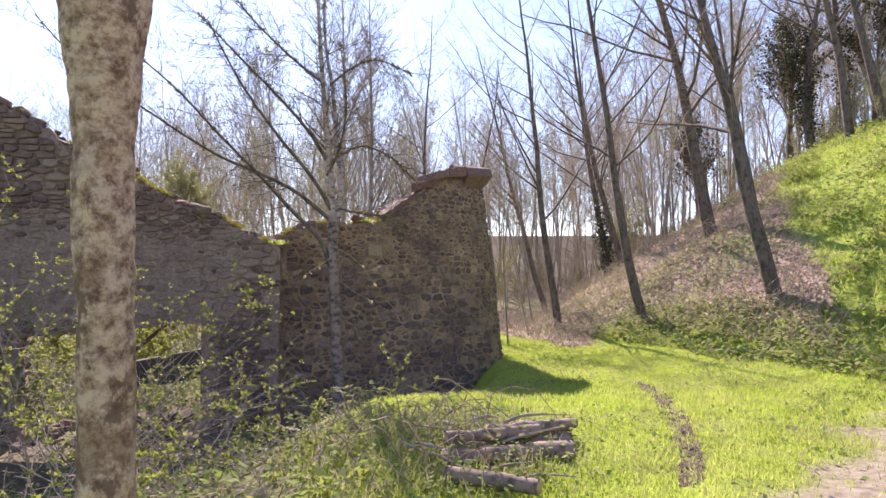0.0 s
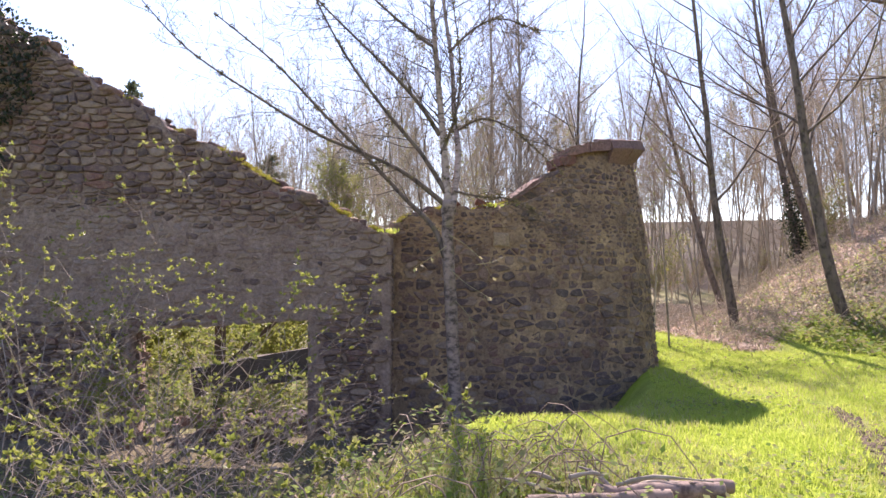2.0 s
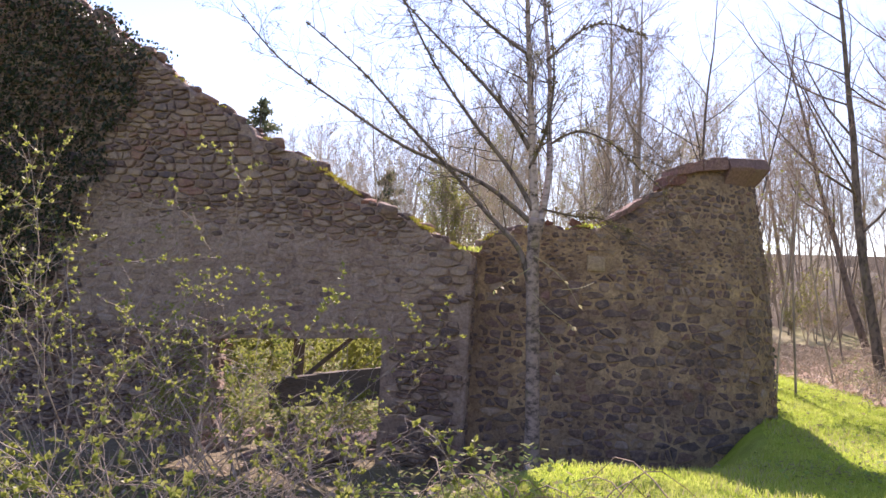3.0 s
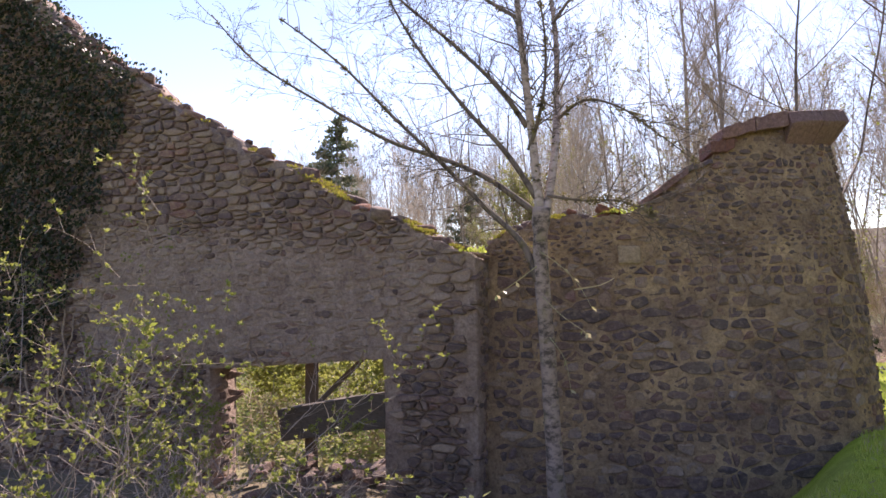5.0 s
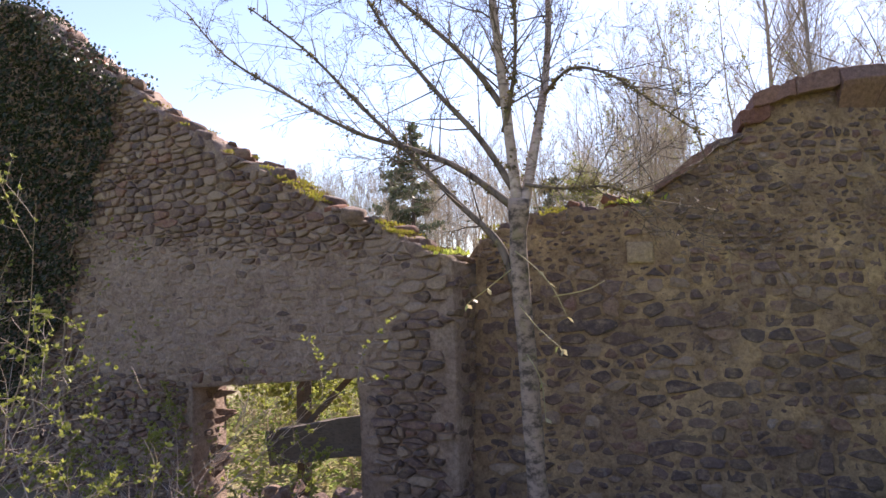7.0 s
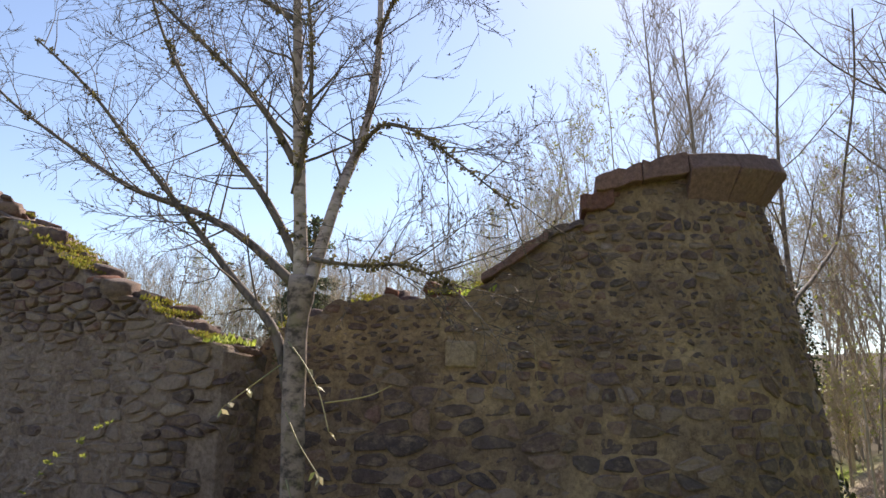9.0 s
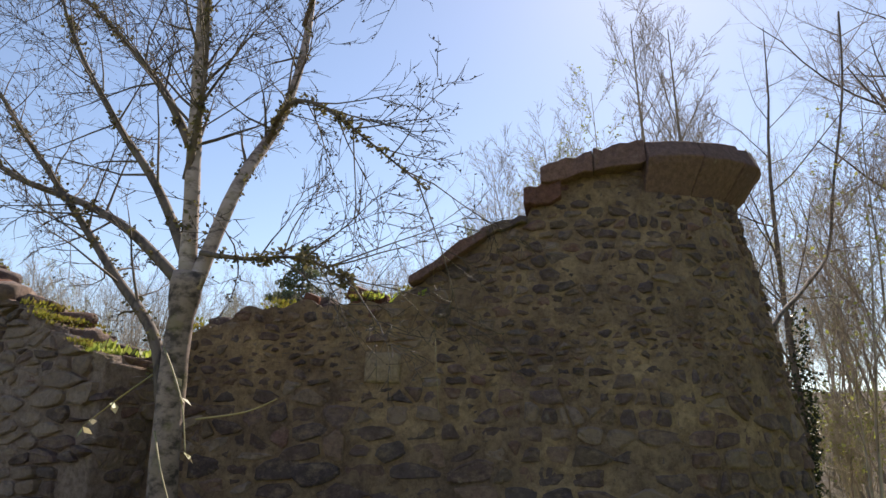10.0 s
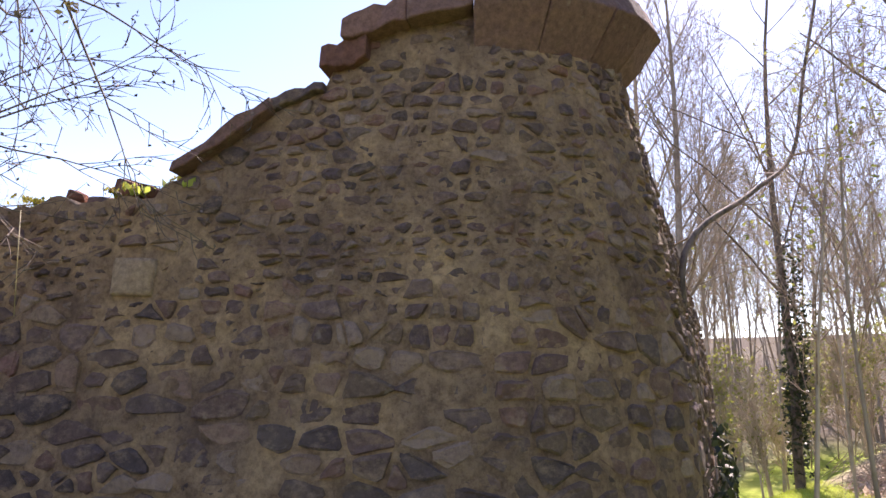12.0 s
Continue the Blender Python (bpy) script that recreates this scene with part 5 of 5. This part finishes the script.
# ---- stones of the walls ----
def rubble(rng, length, low, high, wide, tall, drop, scale):
    """Irregular cells in rough courses: a list of (u, z, outline)."""
    k = wide / tall
    seeds = []
    z = low
    while z < high:
        u = rng.uniform(0, wide)
        while u < length:
            w = wide * scale(u, z)
            if rng.random() > drop:
                sag = 0.5 * tall * noise.noise((u * 0.9, z * 0.3, 3.0))
                seeds.append((u + rng.uniform(-0.28, 0.28) * w, (z + sag + rng.uniform(-0.16, 0.16) * tall) * k))
                if rng.random() < 0.26:
                    seeds.append((u + rng.uniform(0.3, 0.5) * w, (z + sag + rng.uniform(-0.42, 0.42) * tall) * k))
            u += w * rng.uniform(0.5, 1.55)
        z += tall * rng.uniform(0.8, 1.2) * scale(length * 0.3, z)
    grid = {}
    for q in seeds:
        grid.setdefault((int(q[0] / wide // 1), int(q[1] / wide // 1)), []).append(q)
    cells = []
    for q in seeds:
        r = wide * 1.7
        poly = [(q[0] - r, q[1] - r), (q[0] + r, q[1] - r), (q[0] + r, q[1] + r), (q[0] - r, q[1] + r)]
        ci, cj = int(q[0] / wide // 1), int(q[1] / wide // 1)
        for i in range(ci - 2, ci + 3):
            for j in range(cj - 2, cj + 3):
                for o in grid.get((i, j), ()):
                    if o is q:
                        continue
                    nx, ny = o[0] - q[0], o[1] - q[1]
                    c = (o[0] ** 2 + o[1] ** 2 - q[0] ** 2 - q[1] ** 2) / 2
                    out = []
                    for a, b in zip(poly, poly[1:] + poly[:1]):
                        da, db = a[0] * nx + a[1] * ny - c, b[0] * nx + b[1] * ny - c
                        if da <= 0:
                            out.append(a)
                        if da * db < 0:
                            t = da / (da - db)
                            out.append((a[0] + (b[0] - a[0]) * t, a[1] + (b[1] - a[1]) * t))
                    poly = out
                    if len(poly) < 3:
                        break
        if len(poly) >= 3:
            cu, cz = sum(p[0] for p in poly) / len(poly), sum(p[1] for p in poly) / len(poly)
            cells.append((cu, cz / k, [(p[0] - cu, (p[1] - cz) / k) for p in poly]))
    return cells


def stone_mesh(place, u, z, outline, gap, proud, rng):
    """An uneven, chamfered stone bedded in the wall at (u, z)."""
    ring = []
    for i, p in enumerate(outline):
        a, b = outline[i - 1], outline[(i + 1) % len(outline)]
        for o in (a, b):
            t = rng.uniform(0.10, 0.36)
            ring.append((p[0] + (o[0] - p[0]) * t, p[1] + (o[1] - p[1]) * t))
    shrunk = []
    for x, y in ring:
        r = math.hypot(x, y) or 1e-3
        s = max(0.3, 1 - gap * rng.uniform(0.2, 2.0) / r)
        shrunk.append((x * s, y * s))
    n = len(shrunk)
    size = max(0.03, sum(math.hypot(*p) for p in shrunk) / n)
    tip = (rng.uniform(-0.07, 0.07), rng.uniform(-0.09, 0.09))
    verts = [place(u + x, z + y, -0.06) for x, y in shrunk]
    for edge, sink in ((max(0.6, 1 - 0.010 / size), 0.009), (max(0.4, 1 - 0.028 / size), 0.0)):
        for x, y in shrunk:
            verts.append(place(u + x * edge, z + y * edge, proud - sink + tip[0] * x + tip[1] * y + rng.uniform(-0.006, 0.006)))
    faces = [(r * n + k, r * n + (k + 1) % n, (r + 1) * n + (k + 1) % n, (r + 1) * n + k) for r in (0, 1) for k in range(n)]
    faces.append(tuple(2 * n + k for k in range(n)))
    return verts, faces


def lay_stones(place, length, low, top, parent, near_u, near_z, seed, size, drop, gap, choose, skip=None, proud=(-0.009, 0.009), scale=lambda u, z: 1.0):
    rng = random.Random(seed)
    count = 0
    rest = {}
    for u, z, outline in rubble(rng, length, low, 6.6, size[0], size[1], drop, scale):
        w = max(abs(p[0]) for p in outline)
        h = max(abs(p[1]) for p in outline)
        if not 0.02 < u < length or z + h * 0.7 > top(u) or min(p[0] for p in outline) + u < -0.05 or (skip and skip(u, z, w, h)):
            continue
        v, f = stone_mesh(place, u, z, outline, gap * (0.5 + 2.2 * rng.random() ** 3), rng.uniform(*proud), rng)
        kind = choose(u, z, rng)
        if near_u[0] < u < near_u[1] and near_z[0] < z < near_z[1] and count < 300:
            count += 1
            under(parent, piece("stone", v, f, kind, None, "", False))
        else:
            a, b = rest.setdefault(kind.name, (kind, [], []))[1:]
            o = len(a)
            a += v
            b += [tuple(q + o for q in g) for g in f]
    for kind, a, b in rest.values():
        if a:
            tagged(under(parent, piece("stonework", a, b, kind, None, "", False)), "", "", "", "stuff")


def crest(place, u0, u1, top, parent, seed, thick):
    """Loose stones that make the broken top."""
    rng = random.Random(seed)
    u = u0
    while u < u1:
        w = 0.07 + 0.2 * rng.random() ** 2
        h = w * rng.uniform(0.4, 0.85)
        slope = (top(u + 0.1) - top(u - 0.1)) / 0.2
        bm = bmesh.new()
        bmesh.ops.create_icosphere(bm, subdivisions=2, radius=0.5)
        for q in bm.verts:
            for k in range(3):
                q.co[k] = math.copysign(min(abs(q.co[k]) * 1.35, 0.42), q.co[k])
            q.co *= 1 + 0.22 * noise.noise(q.co * 2.6 + Vector((u * 9, seed, 0)))
            q.co.x *= w
            q.co.z *= h
            q.co.y *= 0.2 + 0.5 * w
        dpt = rng.uniform(-thick + 0.1, -0.08)
        c = place(u, top(u) + h * 0.2 - 0.02, dpt)
        d = (place(u + 0.1, 1.3, 0) - place(u, 1.3, 0)).normalized()
        turn = math.degrees(math.atan2(d.y, d.x)) + rng.uniform(-40, 40)
        bm.transform(pose(c.x, c.y, c.z, rng.uniform(-14, 14), -math.degrees(math.atan(slope)) * rng.uniform(-0.3, 0.7), turn))
        under(parent, part("loose_stone", bm, BRICK if rng.random() < 0.04 else STONE, None))
        u += w * rng.uniform(0.35, 0.9)


def left_skip(u, z, w, h):
    return DOOR_A - 0.02 < u + w * 0.8 and u - w * 0.8 < DOOR_B + 0.02 and z - h * 0.8 < door_head(u) + 0.01


def left_kind(u, z, rng):
    """Limed stones under the coat, darker rubble elsewhere."""
    if rng.random() < 0.15 + 0.75 * left_coat(u, z):
        return STONE_PALE
    return STONE_DARK if rng.random() < 0.25 + 0.3 * noise.noise((u * 0.8, z * 0.8, 5.0)) + (0.3 if u < 1.1 and z < 1.8 else 0.0) else STONE


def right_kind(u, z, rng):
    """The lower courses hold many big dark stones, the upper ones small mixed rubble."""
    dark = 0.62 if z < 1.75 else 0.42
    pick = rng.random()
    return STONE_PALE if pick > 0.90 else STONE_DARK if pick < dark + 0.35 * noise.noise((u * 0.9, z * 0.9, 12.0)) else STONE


def right_scale(u, z):
    return (1.45 if z < 1.75 else 1.0) * (1 + 0.3 * noise.noise((u * 0.8, z * 1.2, 31.0)))


PALE_U, PALE_Z = 1.66, 2.05
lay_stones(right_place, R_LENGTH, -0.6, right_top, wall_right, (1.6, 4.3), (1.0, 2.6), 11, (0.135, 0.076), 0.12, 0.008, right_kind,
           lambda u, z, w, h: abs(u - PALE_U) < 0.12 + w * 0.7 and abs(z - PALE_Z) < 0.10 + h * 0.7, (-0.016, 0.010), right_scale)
lay_stones(left_place, L_LENGTH - 0.1, -0.7, left_top, wall_left, (0.0, 3.2), (1.0, 3.0), 12, (0.19, 0.085), 0.10, 0.007, left_kind, left_skip, (-0.014, 0.012),
           lambda u, z: 1.0 + 0.35 * noise.noise((u * 0.7, z * 1.1, 17.0)))
crest(right_place, 0.1, 1.75, right_top, wall_right, 41, R_THICK)
crest(left_place, 0.05, 6.2, left_top, wall_left, 42, L_THICK)
v, f = stone_mesh(right_place, PALE_U, PALE_Z, [(-0.13, -0.10), (-0.115, -0.112), (0.12, -0.118), (0.13, -0.105), (0.13, 0.09), (0.12, 0.10), (-0.12, 0.11), (-0.13, 0.10)], 0.002, 0.014, random.Random(3))
under(wall_right, piece("stone", v, f, ASHLAR, None, "pale squared block set in the rubble"))


def left_end(u, z, dd=0.0):
    p = L_START - L_OUT * u - L_DIR * dd
    return Vector((p.x, p.y, z))


def left_jamb(u, z, dd=0.0):
    p = L_START + L_DIR * DOOR_B - L_OUT * u - L_DIR * dd
    return Vector((p.x, p.y, z))


lay_stones(left_end, L_THICK, -0.7, lambda u: left_top(0.02) - 0.04, wall_left, (9, 9), (9, 9), 14, (0.17, 0.10), 0.1, 0.007, left_kind, None, (0.008, 0.022))
lay_stones(left_jamb, L_THICK, -0.9, lambda u: door_head(DOOR_B) - 0.03, wall_left, (9, 9), (9, 9), 15, (0.19, 0.11), 0.1, 0.007, left_kind, None, (0.008, 0.022))
